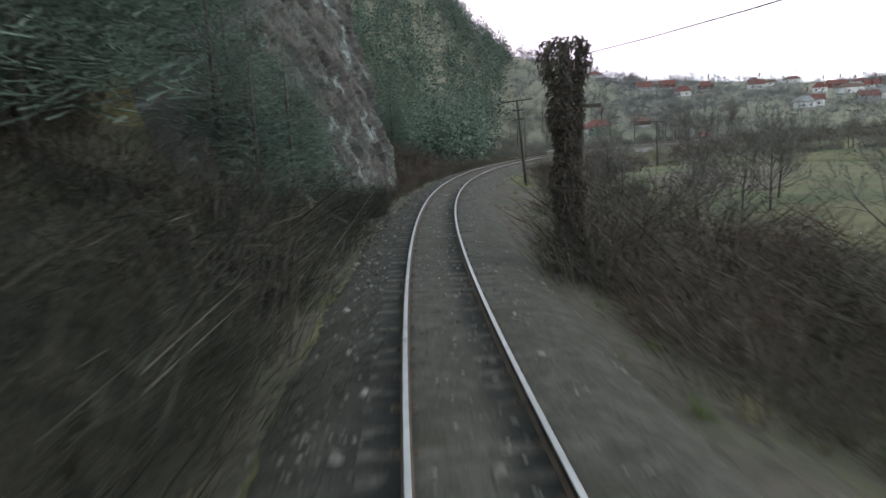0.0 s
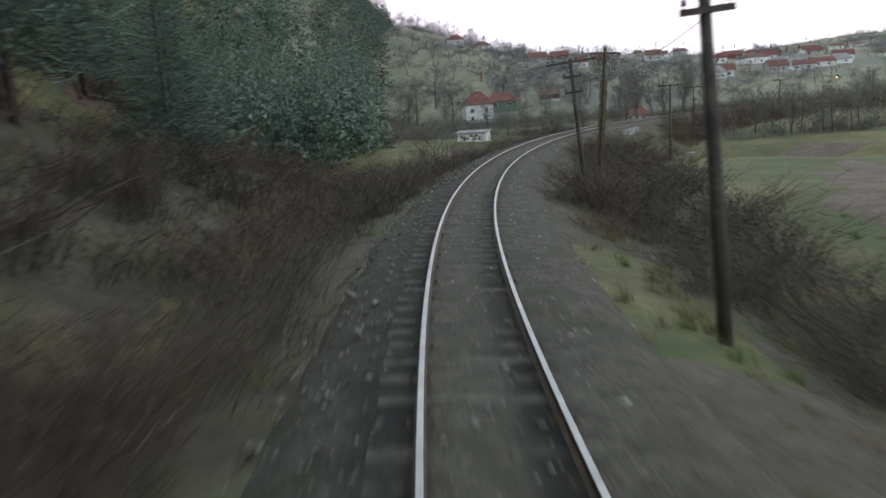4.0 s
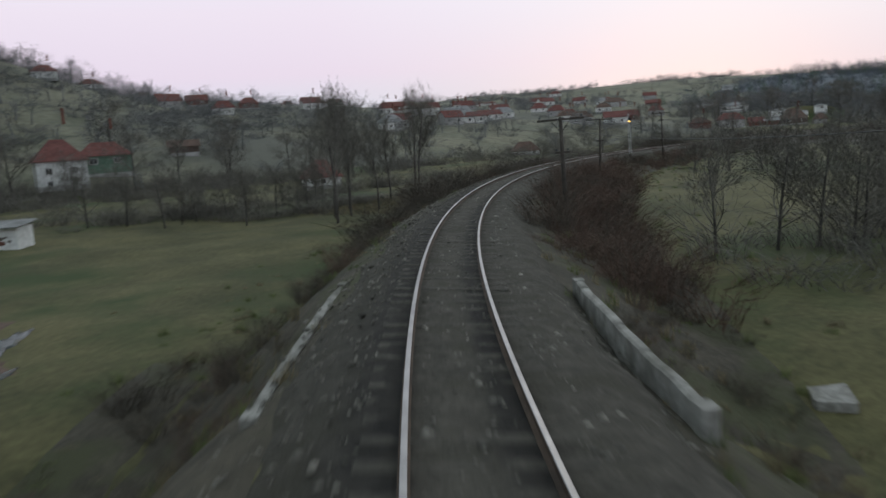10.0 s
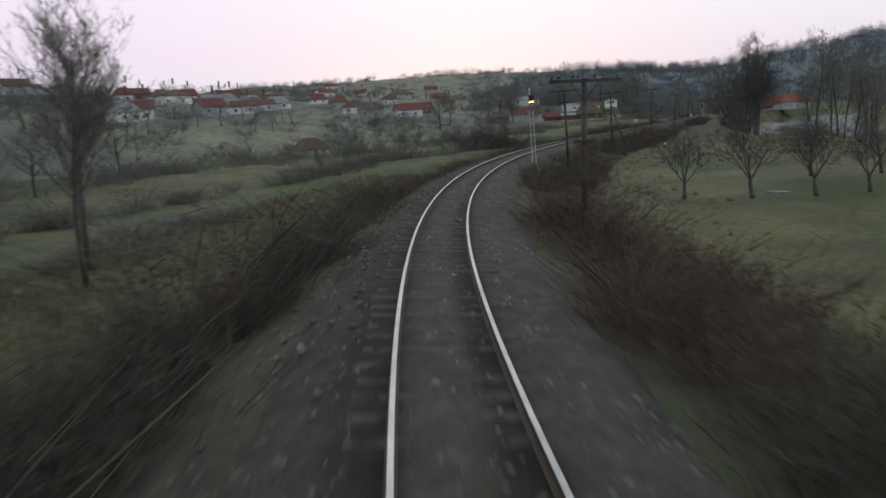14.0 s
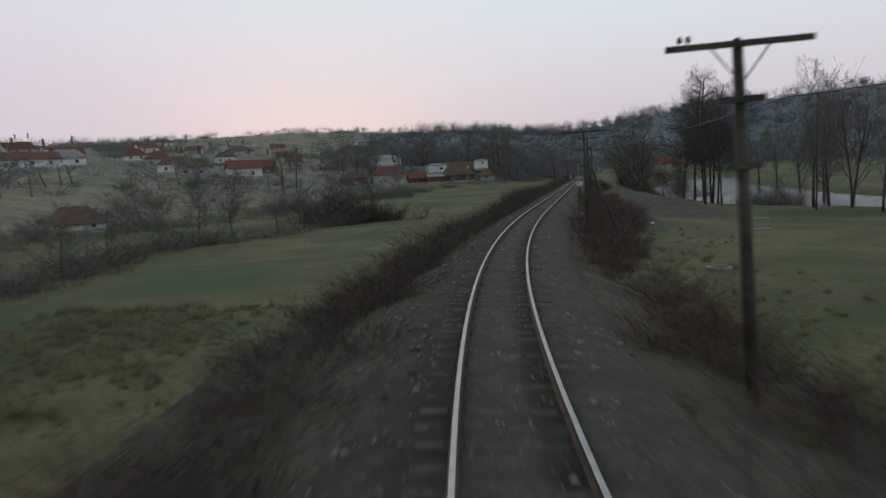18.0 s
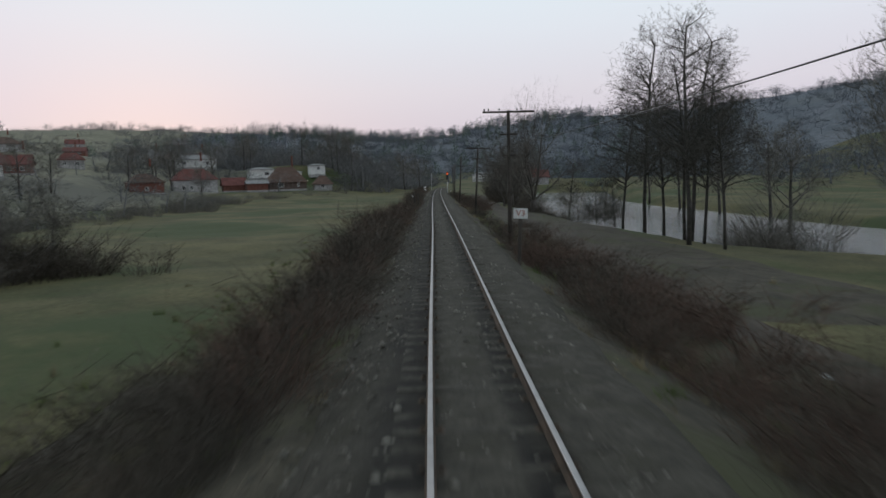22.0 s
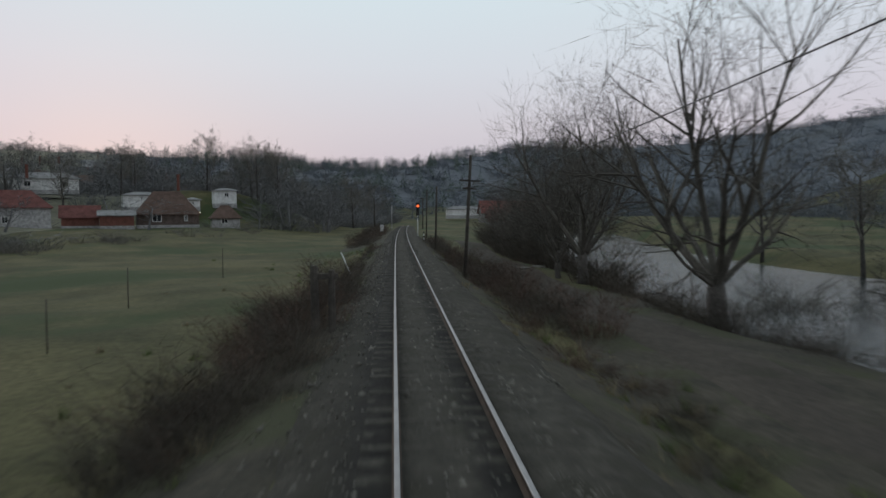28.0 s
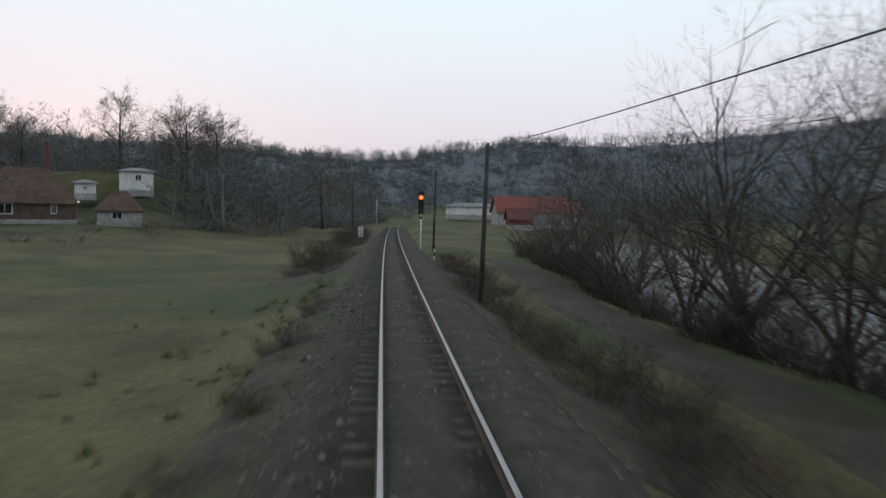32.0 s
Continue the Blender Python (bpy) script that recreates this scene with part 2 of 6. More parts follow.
M = {
    "grass": material("winter_grass", (0.066, 0.066, 0.029), (0.128, 0.115, 0.053), 7, 0.95, 0.6, 30, c3=(0.052, 0.071, 0.026)),
    "stone": material("ballast_stone", (0.105, 0.097, 0.082), (0.215, 0.202, 0.175), 0.5, 0.9, 0.3, 60, island=0.5),
    "sleeper": material("weathered_sleeper", (0.050, 0.046, 0.038), (0.082, 0.075, 0.062), 0.5, 0.92, 0.5, 80, per_object=0.2),
    "rail_head": material("polished_rail_head", (0.286, 0.279, 0.279), (0.354, 0.340, 0.340), 2.0, 0.42, 0.05, 60, metal=0.7),
    "rail_web": material("rusty_rail_web", (0.06, 0.045, 0.035), (0.1, 0.07, 0.05), 0.5, 0.85, 0.3, 80),
    "pole": material("creosoted_pole_wood", (0.05, 0.043, 0.038), (0.1, 0.088, 0.075), 0.8, 0.85, 0.5, 70),
    "iron": material("dark_iron", (0.05, 0.048, 0.045), (0.08, 0.07, 0.06), 0.5, 0.6, 0.2, 60, metal=0.4),
    "insulator": material("grey_insulator_glass", (0.06, 0.07, 0.07), (0.1, 0.11, 0.11), 0.3, 0.25, 0.0, 40),
    "bark": material("grey_bark", (0.069, 0.061, 0.054), (0.121, 0.109, 0.098), 0.6, 0.9, 0.6, 60),
    "bark_dark": material("dark_alder_bark", (0.050, 0.047, 0.042), (0.092, 0.085, 0.077), 0.6, 0.9, 0.5, 60),
    "twig": material("bare_twigs", (0.115, 0.108, 0.095), (0.190, 0.177, 0.153), 1.5, 0.9, 0.0, 40, island=0.25),
    "twig_dark": material("dark_catkin_twigs", (0.062, 0.060, 0.052), (0.105, 0.098, 0.084), 1.5, 0.9, 0.0, 40, island=0.2),
    "willow_twig": material("fine_willow_twigs", (0.078, 0.071, 0.061), (0.140, 0.127, 0.107), 1.5, 0.9, 0.0, 40, island=0.3),
    "scrub": material("brown_scrub_twigs", (0.054, 0.046, 0.037), (0.100, 0.085, 0.067), 3.0, 0.95, 0.0, 30, island=0.4),
    "scrub_red": material("reddish_bramble_stems", (0.074, 0.048, 0.037), (0.125, 0.081, 0.061), 3.0, 0.95, 0.0, 30, island=0.4),
    # darker, greener scrub for the first left slope, its shade put into the colour
    "scrub_dark": material("shade_toned_evergreens", (0.022, 0.026, 0.018), (0.050, 0.050, 0.036), 3.0, 0.95, 0.0, 30, island=0.4),
    "dry_grass": material("dry_straw_grass", (0.120, 0.099, 0.058), (0.21, 0.173, 0.105), 3.0, 0.95, 0.0, 30, island=0.35),
    "green_grass": material("green_grass_tuft", (0.07, 0.095, 0.03), (0.12, 0.14, 0.05), 3.0, 0.95, 0.0, 30, island=0.35),
    "needle": material("pine_needles", (0.085, 0.118, 0.094), (0.150, 0.190, 0.148), 2.5, 0.9, 0.0, 30, island=0.4),
    "scrub_floor": material("leaf_litter_soil", (0.046, 0.041, 0.031), (0.085, 0.074, 0.055), 1.3, 0.95, 0.7, 50, c3=(0.062, 0.064, 0.034)),
    "earth": material("bare_brown_earth", (0.078, 0.060, 0.046), (0.118, 0.092, 0.071), 2.0, 0.95, 0.5, 40),
    "redsoil": material("red_clay", (0.090, 0.060, 0.047), (0.140, 0.093, 0.074), 2.0, 0.95, 0.5, 40),
    "path": material("trodden_dirt_path", (0.052, 0.043, 0.034), (0.080, 0.067, 0.053), 2.5, 0.95, 0.4, 40, c3=(0.046, 0.043, 0.028)),
    "concrete": material("weathered_concrete", (0.19, 0.182, 0.165), (0.34, 0.33, 0.305), 0.5, 0.9, 0.5, 50, c3=(0.14, 0.135, 0.115)),
    "white_wall": material("white_limewash", (0.62, 0.62, 0.6), (0.78, 0.78, 0.76), 2.0, 0.9, 0.15, 20),
    "grey_wall": material("grey_render", (0.3, 0.3, 0.29), (0.42, 0.41, 0.4), 2.0, 0.9, 0.2, 20),
    "green_wall": material("green_limewash", (0.1, 0.17, 0.125), (0.15, 0.22, 0.17), 2.0, 0.9, 0.2, 20),
    "brick": material("red_brick_wall", (0.140, 0.058, 0.044), (0.196, 0.085, 0.064), 0.7, 0.9, 0.4, 60),
    "dark_wall": material("dark_plank_wall", (0.085, 0.065, 0.055), (0.14, 0.105, 0.09), 0.7, 0.9, 0.3, 60),
    "red_roof": material("red_clay_tile", (0.125, 0.050, 0.044), (0.190, 0.078, 0.067), 1.2, 0.85, 0.4, 60),
    "red_sheet": material("red_painted_sheet_roof", (0.2, 0.055, 0.045), (0.27, 0.08, 0.065), 1.2, 0.6, 0.2, 30),
    "brown_roof": material("brown_old_tile", (0.090, 0.058, 0.046), (0.145, 0.096, 0.076), 1.2, 0.85, 0.4, 60),
    "grey_roof": material("grey_sheet_roof", (0.2, 0.2, 0.2), (0.3, 0.3, 0.3), 1.2, 0.8, 0.3, 60),
    "pane": material("dark_window_pane", (0.02, 0.022, 0.026), (0.035, 0.037, 0.04), 0.5, 0.1, 0.0, 10, spec=0.6),
    "white_paint": material("white_paint", (0.66, 0.66, 0.64), (0.8, 0.8, 0.78), 0.6, 0.6, 0.1, 40),
    "black_paint": material("black_paint", (0.02, 0.02, 0.02), (0.035, 0.035, 0.035), 0.6, 0.55, 0.1, 40),
    "red_paint": material("faded_red_lettering", (0.3, 0.09, 0.05), (0.4, 0.14, 0.08), 0.3, 0.7, 0.0, 40),
    "galv": material("galvanised_steel", (0.36, 0.37, 0.37), (0.5, 0.5, 0.5), 0.4, 0.5, 0.1, 40, metal=0.3),
    # distance haze put into the colour: woods and fields paled, far hill blue-grey
    "woods": material("hazed_bare_woods", (0.125, 0.130, 0.134), (0.215, 0.214, 0.212), 14, 0.95, 0.0, 6, c3=(0.15, 0.15, 0.145)),
    "hill": material("hazed_hill_fields", (0.140, 0.143, 0.102), (0.212, 0.200, 0.142), 30, 0.95, 0.0, 4, c3=(0.125, 0.124, 0.102)),
    "mountain": material("hazed_far_hill", (0.118, 0.136, 0.158), (0.158, 0.174, 0.198), 40, 0.95, 0.0, 3, c3=(0.134, 0.148, 0.162)),
    "litter": material("white_plastic_litter", (0.6, 0.62, 0.62), (0.75, 0.76, 0.76), 0.3, 0.5, 0.0, 30),
    "wire": material("dull_line_wire", (0.06, 0.06, 0.06), (0.09, 0.09, 0.09), 0.5, 0.6, 0.0, 30),
    "lamp_amber": glow("amber_signal_light", (1.0, 0.5, 0.12), 6.0),
    "lamp_red": glow("red_signal_light", (1.0, 0.13, 0.03), 2.2),
    "lamp_warm": glow("warm_lamp_light", (1.0, 0.85, 0.5), 9.0),
}


def river_material():
    m = bpy.data.materials.new("river_water")
    m.use_nodes = True
    nt = m.node_tree
    b = nt.nodes["Principled BSDF"]
    b.inputs["Base Color"].default_value = (0.05, 0.06, 0.06, 1)
    b.inputs["Roughness"].default_value, b.inputs["IOR"].default_value = 0.12, 1.33
    geo = nt.nodes.new("ShaderNodeNewGeometry")
    n = nt.nodes.new("ShaderNodeTexNoise")
    n.inputs["Scale"].default_value, n.inputs["Detail"].default_value = 1.1, 8
    nt.links.new(geo.outputs["Position"], n.inputs["Vector"])
    bp = nt.nodes.new("ShaderNodeBump")
    bp.inputs["Strength"].default_value, bp.inputs["Distance"].default_value = 0.5, 0.3
    nt.links.new(n.outputs[0], bp.inputs["Height"])
    nt.links.new(bp.outputs[0], b.inputs["Normal"])
    return m


M["water"] = river_material()


def bed_material():
    """Ballast: pale stony shoulders, sandy middle, and a darker band left of each rail."""
    m = material("old_ballast", (0.045, 0.041, 0.033), (0.083, 0.076, 0.062), 0.35, 0.95, 1.0, 120, c3=(0.050, 0.046, 0.034))
    nt = m.node_tree
    b = nt.nodes["Principled BSDF"]
    before = b.inputs["Base Color"].links[0].from_socket
    att = nt.nodes.new("ShaderNodeAttribute")
    att.attribute_name = "dark_band"
    n = nt.nodes.new("ShaderNodeTexNoise")
    n.inputs["Scale"].default_value, n.inputs["Detail"].default_value = 1.6, 5
    geo = nt.nodes.new("ShaderNodeNewGeometry")
    nt.links.new(geo.outputs["Position"], n.inputs["Vector"])
    mp = nt.nodes.new("ShaderNodeMapRange")
    mp.inputs[1].default_value, mp.inputs[2].default_value, mp.inputs[3].default_value, mp.inputs[4].default_value = 0.3, 0.65, 0.55, 1.0
    nt.links.new(n.outputs[0], mp.inputs[0])
    mu = nt.nodes.new("ShaderNodeMath")
    mu.operation = "MULTIPLY"
    nt.links.new(att.outputs["Fac"], mu.inputs[0])
    nt.links.new(mp.outputs[0], mu.inputs[1])
    mx = nt.nodes.new("ShaderNodeMixRGB")
    mx.inputs[2].default_value = (0.013, 0.012, 0.011, 1)
    nt.links.new(mu.outputs[0], mx.inputs[0])
    nt.links.new(before, mx.inputs[1])
    nt.links.new(mx.outputs[0], b.inputs["Base Color"])
    return m


M["ballast"] = bed_material()


def rock_material():
    """Brown-grey beds with pale lichen streaks that follow the slanted bedding."""
    m = bpy.data.materials.new("streaked_cliff_rock")
    m.use_nodes = True
    nt = m.node_tree
    b = nt.nodes["Principled BSDF"]
    b.inputs["Roughness"].default_value = 0.93
    geo = nt.nodes.new("ShaderNodeNewGeometry")
    mp = nt.nodes.new("ShaderNodeMapping")
    mp.inputs["Rotation"].default_value = (radians(31), 0, 0)
    nt.links.new(geo.outputs["Position"], mp.inputs["Vector"])
    st = nt.nodes.new("ShaderNodeMapping")
    st.inputs["Scale"].default_value = (0.6, 1.3, 0.33)
    nt.links.new(mp.outputs[0], st.inputs["Vector"])

    def tex(src, s, detail, rough=0.6):
        n = nt.nodes.new("ShaderNodeTexNoise")
        n.inputs["Scale"].default_value, n.inputs["Detail"].default_value, n.inputs["Roughness"].default_value = s, detail, rough
        nt.links.new(src, n.inputs["Vector"])
        return n.outputs[0]

    def ramp(src, *stops):
        r = nt.nodes.new("ShaderNodeValToRGB")
        el = r.color_ramp.elements
        while len(el) < len(stops):
            el.new(0.5)
        for e, (q, c) in zip(el, stops):
            e.position, e.color = q, (*c, 1)
        nt.links.new(src, r.inputs[0])
        return r.outputs[0]
    base = ramp(tex(geo.outputs["Position"], 0.45, 6), (0.3, (0.055, 0.053, 0.046)), (0.5, (0.125, 0.112, 0.098)), (0.62, (0.09, 0.096, 0.083)), (0.75, (0.19, 0.187, 0.172)))
    streak = ramp(tex(st.outputs[0], 0.8, 8, 0.66), (0.55, (0, 0, 0)), (0.66, (1, 1, 1)))
    patch = ramp(tex(geo.outputs["Position"], 0.22, 3), (0.42, (0, 0, 0)), (0.6, (1, 1, 1)))
    both = nt.nodes.new("ShaderNodeMath")
    both.operation = "MULTIPLY"
    nt.links.new(streak, both.inputs[0])
    nt.links.new(patch, both.inputs[1])
    mx = nt.nodes.new("ShaderNodeMixRGB")
    nt.links.new(both.outputs[0], mx.inputs[0])
    nt.links.new(base, mx.inputs[1])
    nt.links.new(ramp(tex(geo.outputs["Position"], 3.0, 4), (0.3, (0.26, 0.29, 0.275)), (0.7, (0.50, 0.54, 0.52))), mx.inputs[2])
    nt.links.new(mx.outputs[0], b.inputs["Base Color"])
    bp = nt.nodes.new("ShaderNodeBump")
    bp.inputs["Strength"].default_value, bp.inputs["Distance"].default_value = 1.0, 0.3
    nt.links.new(tex(st.outputs[0], 2.4, 9, 0.7), bp.inputs["Height"])
    nt.links.new(bp.outputs[0], b.inputs["Normal"])
    return m


M["rock"] = rock_material()

# ---------------------------------------------------------------- the line: centre, heading and cant by distance run
_S = np.arange(-25.0, 701.0, 1.0)
_K = np.interp(_S, -25 + 25.0 * np.arange(len(CURVE)), CURVE)
_T = np.cumsum(_K)
_T -= np.interp(0, _S, _T)
_X, _Y = np.cumsum(np.sin(_T)), np.cumsum(np.cos(_T))
_X -= np.interp(0, _S, _X)
_Y -= np.interp(0, _S, _Y)


def line(s, d=0.0, z=0.0):
    """The place d metres right of the centre line at s, z above the rail-top level (level, not canted)."""
    th = np.interp(s, _S, _T)
    return Vector((np.interp(s, _S, _X) + math.cos(th) * d, np.interp(s, _S, _Y) - math.sin(th) * d, z))


def canted(s, d, z):
    th, phi = np.interp(s, _S, _T), CANT * np.interp(s, _S, _K)
    c, sn = math.cos(phi), math.sin(phi)
    o = d * c + z * sn
    return Vector((np.interp(s, _S, _X) + math.cos(th) * o, np.interp(s, _S, _Y) - math.sin(th) * o, z * c - d * sn))


def heading(s):
    """Degrees to turn a thing whose front is +y so that it faces along the line."""
    return -math.degrees(np.interp(s, _S, _T))


def nearest(x, y):
    x, y = np.atleast_1d(np.asarray(x, float)), np.atleast_1d(np.asarray(y, float))
    tx, ty, tt, ts = _X[::2], _Y[::2], _T[::2], _S[::2]
    if x.size < 400:
        idx = ((x[:, None] - tx) ** 2 + (y[:, None] - ty) ** 2).argmin(1)
    else:
        best, idx = np.full(x.shape, 1e18), np.zeros(x.shape, int)
        for i in range(len(tx)):
            q = (x - tx[i]) ** 2 + (y - ty[i]) ** 2
            m = q < best
            best[m], idx[m] = q[m], i
    th = tt[idx]
    dx, dy = x - tx[idx], y - ty[idx]
    return ts[idx] + dx * np.sin(th) + dy * np.cos(th), dx * np.cos(th) - dy * np.sin(th)


def smooth(a, b, v):
    t = np.clip((v - a) / (b - a), 0, 1)
    return t * t * (3 - 2 * t)


def wave(x, y, size, seed=0.0):
    return (np.sin(x / size + 1.7 * seed) * np.cos(y / size * 1.13 + seed) + 0.5 * np.sin(x / size * 2.3 - y / size * 1.9 + seed * 2.1)
            + 0.3 * np.sin(x / size * 4.1 + y / size * 3.7 + seed))


LEFT_S = [-60, 0, 30, 60, 75, 100, 125, 170, 220, 260, 300, 360, 420, 470, 520, 600]
LEFT_Z = [-0.6, -0.5, -0.3, -0.6, -1.6, -3.0, -4.6, -4.3, -3.6, -3.2, -2.9, -2.6, -2.2, -1.6, -0.8, -0.5]
RIGHT_S = [-60, 0, 30, 60, 90, 120, 135, 160, 200, 240, 280, 320, 380, 440, 500, 600]
RIGHT_Z = [-3.0, -3.0, -2.8, -2.6, -2.4, -3.0, -4.0, -3.0, -2.5, -2.4, -2.2, -1.6, -1.7, -1.8, -0.6, 1.6]
RIVER_S = [230, 262, 290, 320, 332, 340, 350, 362, 385, 410, 445, 480, 540, 700]
RIVER_D = [95, 78, 60, 44, 32, 25.8, 22.6, 20.6, 18.0, 19.0, 17.5, 19, 30, 60]
RIVER_Z = -4.4


def terrain(x, y):
    """Height of the ground, for arrays of places."""
    x, y = np.atleast_1d(np.asarray(x, float)), np.atleast_1d(np.asarray(y, float))
    s, d = nearest(x, y)
    a = np.abs(d)
    side = np.where(d < 0, np.interp(s, LEFT_S, LEFT_Z), np.interp(s, RIGHT_S, RIGHT_Z))
    phi = CANT * np.interp(s, _S, _K)
    bed = -0.62 - d * phi
    foot = np.where(d < 0, np.interp(s, [0, 70, 130, 260, 420], [5.0, 7.0, 9.0, 8.0, 7.5]), np.interp(s, [0, 60, 130, 250, 300, 420], [9.0, 9.0, 8.5, 8.0, 6.0, 5.5]))
    z = bed + (side - bed) * smooth(2.2, foot, a)
    z += 0.14 * wave(x, y, 7.0, 1.0) * smooth(3.5, 9, a) + 0.35 * wave(x, y, 31.0, 2.0) * smooth(12, 50, a)
    z -= 0.085 * np.clip(d - 8, 0, 16) * smooth(280, 310, s) * (1 - smooth(470, 520, s))
    # hillside with the village, beyond the left fields
    reach = y - np.interp(x, [100, 300, 370, 395, 412, 432, 600], [254, 256, 268, 260, 240, 226, 224])
    z += (84 - 26 * smooth(200, 450, x)) * (1 - np.exp(-np.maximum(reach, 0) / 480)) * smooth(0, 45, reach) + 3.0 * wave(x, y, 140.0, 3.0) * smooth(60, 400, reach)
    z += 7.0 * np.exp(-((x - 416) / 13.0) ** 2 - ((y - 258) / 22.0) ** 2)
    z += 1.9 * smooth(14, 40, -d) * smooth(440, 492, s) * (1 - smooth(560, 640, s))
    # cliff and pine hill beside the first bend
    near_hill = smooth(-140, -60, s) * (1 - smooth(66, 112, s)) * (d < 0) * (1 - smooth(170, 260, a))
    z += near_hill * (24 * smooth(4.6, 36, a) + 15 * smooth(30, 110, a))
    edge = x - 24 - 0.17 * (y - 160)
    z += 62 * smooth(160, 300, y) * (1 - smooth(-70, 8, edge)) * (1 - smooth(560, 900, y)) * smooth(-420, -200, x)
    z += 32 * (1 - smooth(55, 190, x - 0.17 * (y - 486))) * smooth(300, 470, y) * (1 - smooth(600, 900, y)) * smooth(-300, -100, x)
    # wooded hills that close the valley
    z += 22 * smooth(480, 900, x) * smooth(120, 330, y) + 11 * smooth(560, 780, x) * smooth(150, 240, y) * (1 - smooth(560, 760, y))
    z += 70 * smooth(640, 1000, x) * (1 - smooth(120, 330, y))
    z += 88 * smooth(60, -230, y) * smooth(280, 560, x) * (1 - 0.75 * smooth(640, 1000, x))
    z += 30 * smooth(-140, -500, y) * (1 - smooth(200, 400, x))
    z += 52 * smooth(1300, 1900, x) * (1 - smooth(300, 900, y))
    # river bed
    rd = np.interp(s, RIVER_S, RIVER_D)
    wet = smooth(-4.5, 1.5, d - rd) * (1 - smooth(30, 40, d - rd)) * smooth(236, 262, s) * (1 - smooth(600, 640, s)) * (d > 0)
    z = z * (1 - wet) + (RIVER_Z - 1.1) * wet
    # stream under the small bridge
    ch = np.exp(-((s - 140.5) / 3.2) ** 2) * (a < 60) * smooth(2.4, 4.5, a)
    return z - 0.9 * ch


def ground_at(x, y):
    return float(terrain(x, y)[0])


# ---------------------------------------------------------------- mesh helpers
def mesh(name, verts, faces, mat, smooth_shade=False):
    me = bpy.data.meshes.new(name)
    me.from_pydata([tuple(v) for v in verts], [], faces)
    for m in (mat if isinstance(mat, (list, tuple)) else [mat]):
        me.materials.append(m)
    if smooth_shade:
        me.polygons.foreach_set("use_smooth", [True] * len(me.polygons))
    me.update()
    return me


def part(name, data, parent, label="", at=None):
    """One mesh object under a thing or a part."""
    ob = new(name, data)
    ob.parent = parent
    if at is not None:
        ob.matrix_basis = at
    if label:
        ob["label"] = label
    return ob


def thing(name, at, label, category, group="", data=None):
    ob = new(name, data)
    ob.matrix_basis = at
    return tagged(ob, label, category, group)


class Shape:
    """Collects simple solids into one mesh."""

    def __init__(self, thin=False):
        self.v, self.f, self.thin = [], [], thin

    def box(self, x0, y0, z0, x1, y1, z1, bevel=0.0, m=None):
        b = min(bevel, (x1 - x0) * 0.45, (y1 - y0) * 0.45)
        n = len(self.v)
        if b > 0:
            ring = [(x0 + b, y0), (x1 - b, y0), (x1, y0 + b), (x1, y1 - b), (x1 - b, y1), (x0 + b, y1), (x0, y1 - b), (x0, y0 + b)]
        else:
            ring = [(x0, y0), (x1, y0), (x1, y1), (x0, y1)]
        k = len(ring)
        pts = [(px, py, z) for z in (z0, z1) for px, py in ring]
        if m is not None:
            pts = [tuple(m @ Vector(p)) for p in pts]
        self.v += pts
        self.f += [(n + i, n + (i + 1) % k, n + k + (i + 1) % k, n + k + i) for i in range(k)]
        self.f += [tuple(n + i for i in reversed(range(k))), tuple(n + k + i for i in range(k))]
        return self

    def tube(self, pts, radii, sides=6, cap=True):
        n0, k = len(self.v), sides
        pts = [Vector(p) for p in pts]
        for i, p in enumerate(pts):
            t = (pts[min(i + 1, len(pts) - 1)] - pts[max(i - 1, 0)])
            t = t.normalized() if t.length > 1e-9 else Vector((0, 0, 1))
            u = t.cross(Vector((0, 0, 1))) if abs(t.z) < 0.93 else t.cross(Vector((1, 0, 0)))
            u.normalize()
            w = t.cross(u)
            for j in range(k):
                a = 2 * math.pi * j / k
                self.v.append(tuple(p + (u * math.cos(a) + w * math.sin(a)) * radii[i]))
        for i in range(len(pts) - 1):
            for j in range(k):
                a, b = n0 + i * k + j, n0 + i * k + (j + 1) % k
                self.f.append((a, b, b + k, a + k))
        if cap:
            self.f.append(tuple(n0 + j for j in reversed(range(k))))
            self.f.append(tuple(n0 + (len(pts) - 1) * k + j for j in range(k)))
        return self

    def strip(self, a, b, w0, w1, turn):
        """A thin three-sided twig or blade."""
        n = len(self.v)
        t = (b - a).normalized()
        u = t.orthogonal().normalized()
        u = Matrix.Rotation(turn, 3, t) @ u
        if self.thin:
            self.v += [tuple(a + u * w0), tuple(a - u * w0), tuple(b)]
            self.f.append((n, n + 1, n + 2))
            return self
        w = t.cross(u)
        self.v += [tuple(a + u * w0), tuple(a - u * 0.5 * w0 + w * 0.8 * w0), tuple(a - u * 0.5 * w0 - w * 0.8 * w0), tuple(b)]
        self.f += [(n, n + 1, n + 3), (n + 1, n + 2, n + 3), (n + 2, n, n + 3)]
        return self

    def prism(self, outline, y0, y1):
        """An outline in x, z pulled along y."""
        n, k = len(self.v), len(outline)
        self.v += [(px, y, pz) for y in (y0, y1) for px, pz in outline]
        self.f += [(n + i, n + k + i, n + k + (i + 1) % k, n + (i + 1) % k) for i in range(k)]
        self.f += [tuple(n + i for i in range(k)), tuple(n + k + i for i in reversed(range(k)))]
        return self

    def done(self, name, mat, smooth_shade=False):
        return mesh(name, self.v, self.f, mat, smooth_shade)


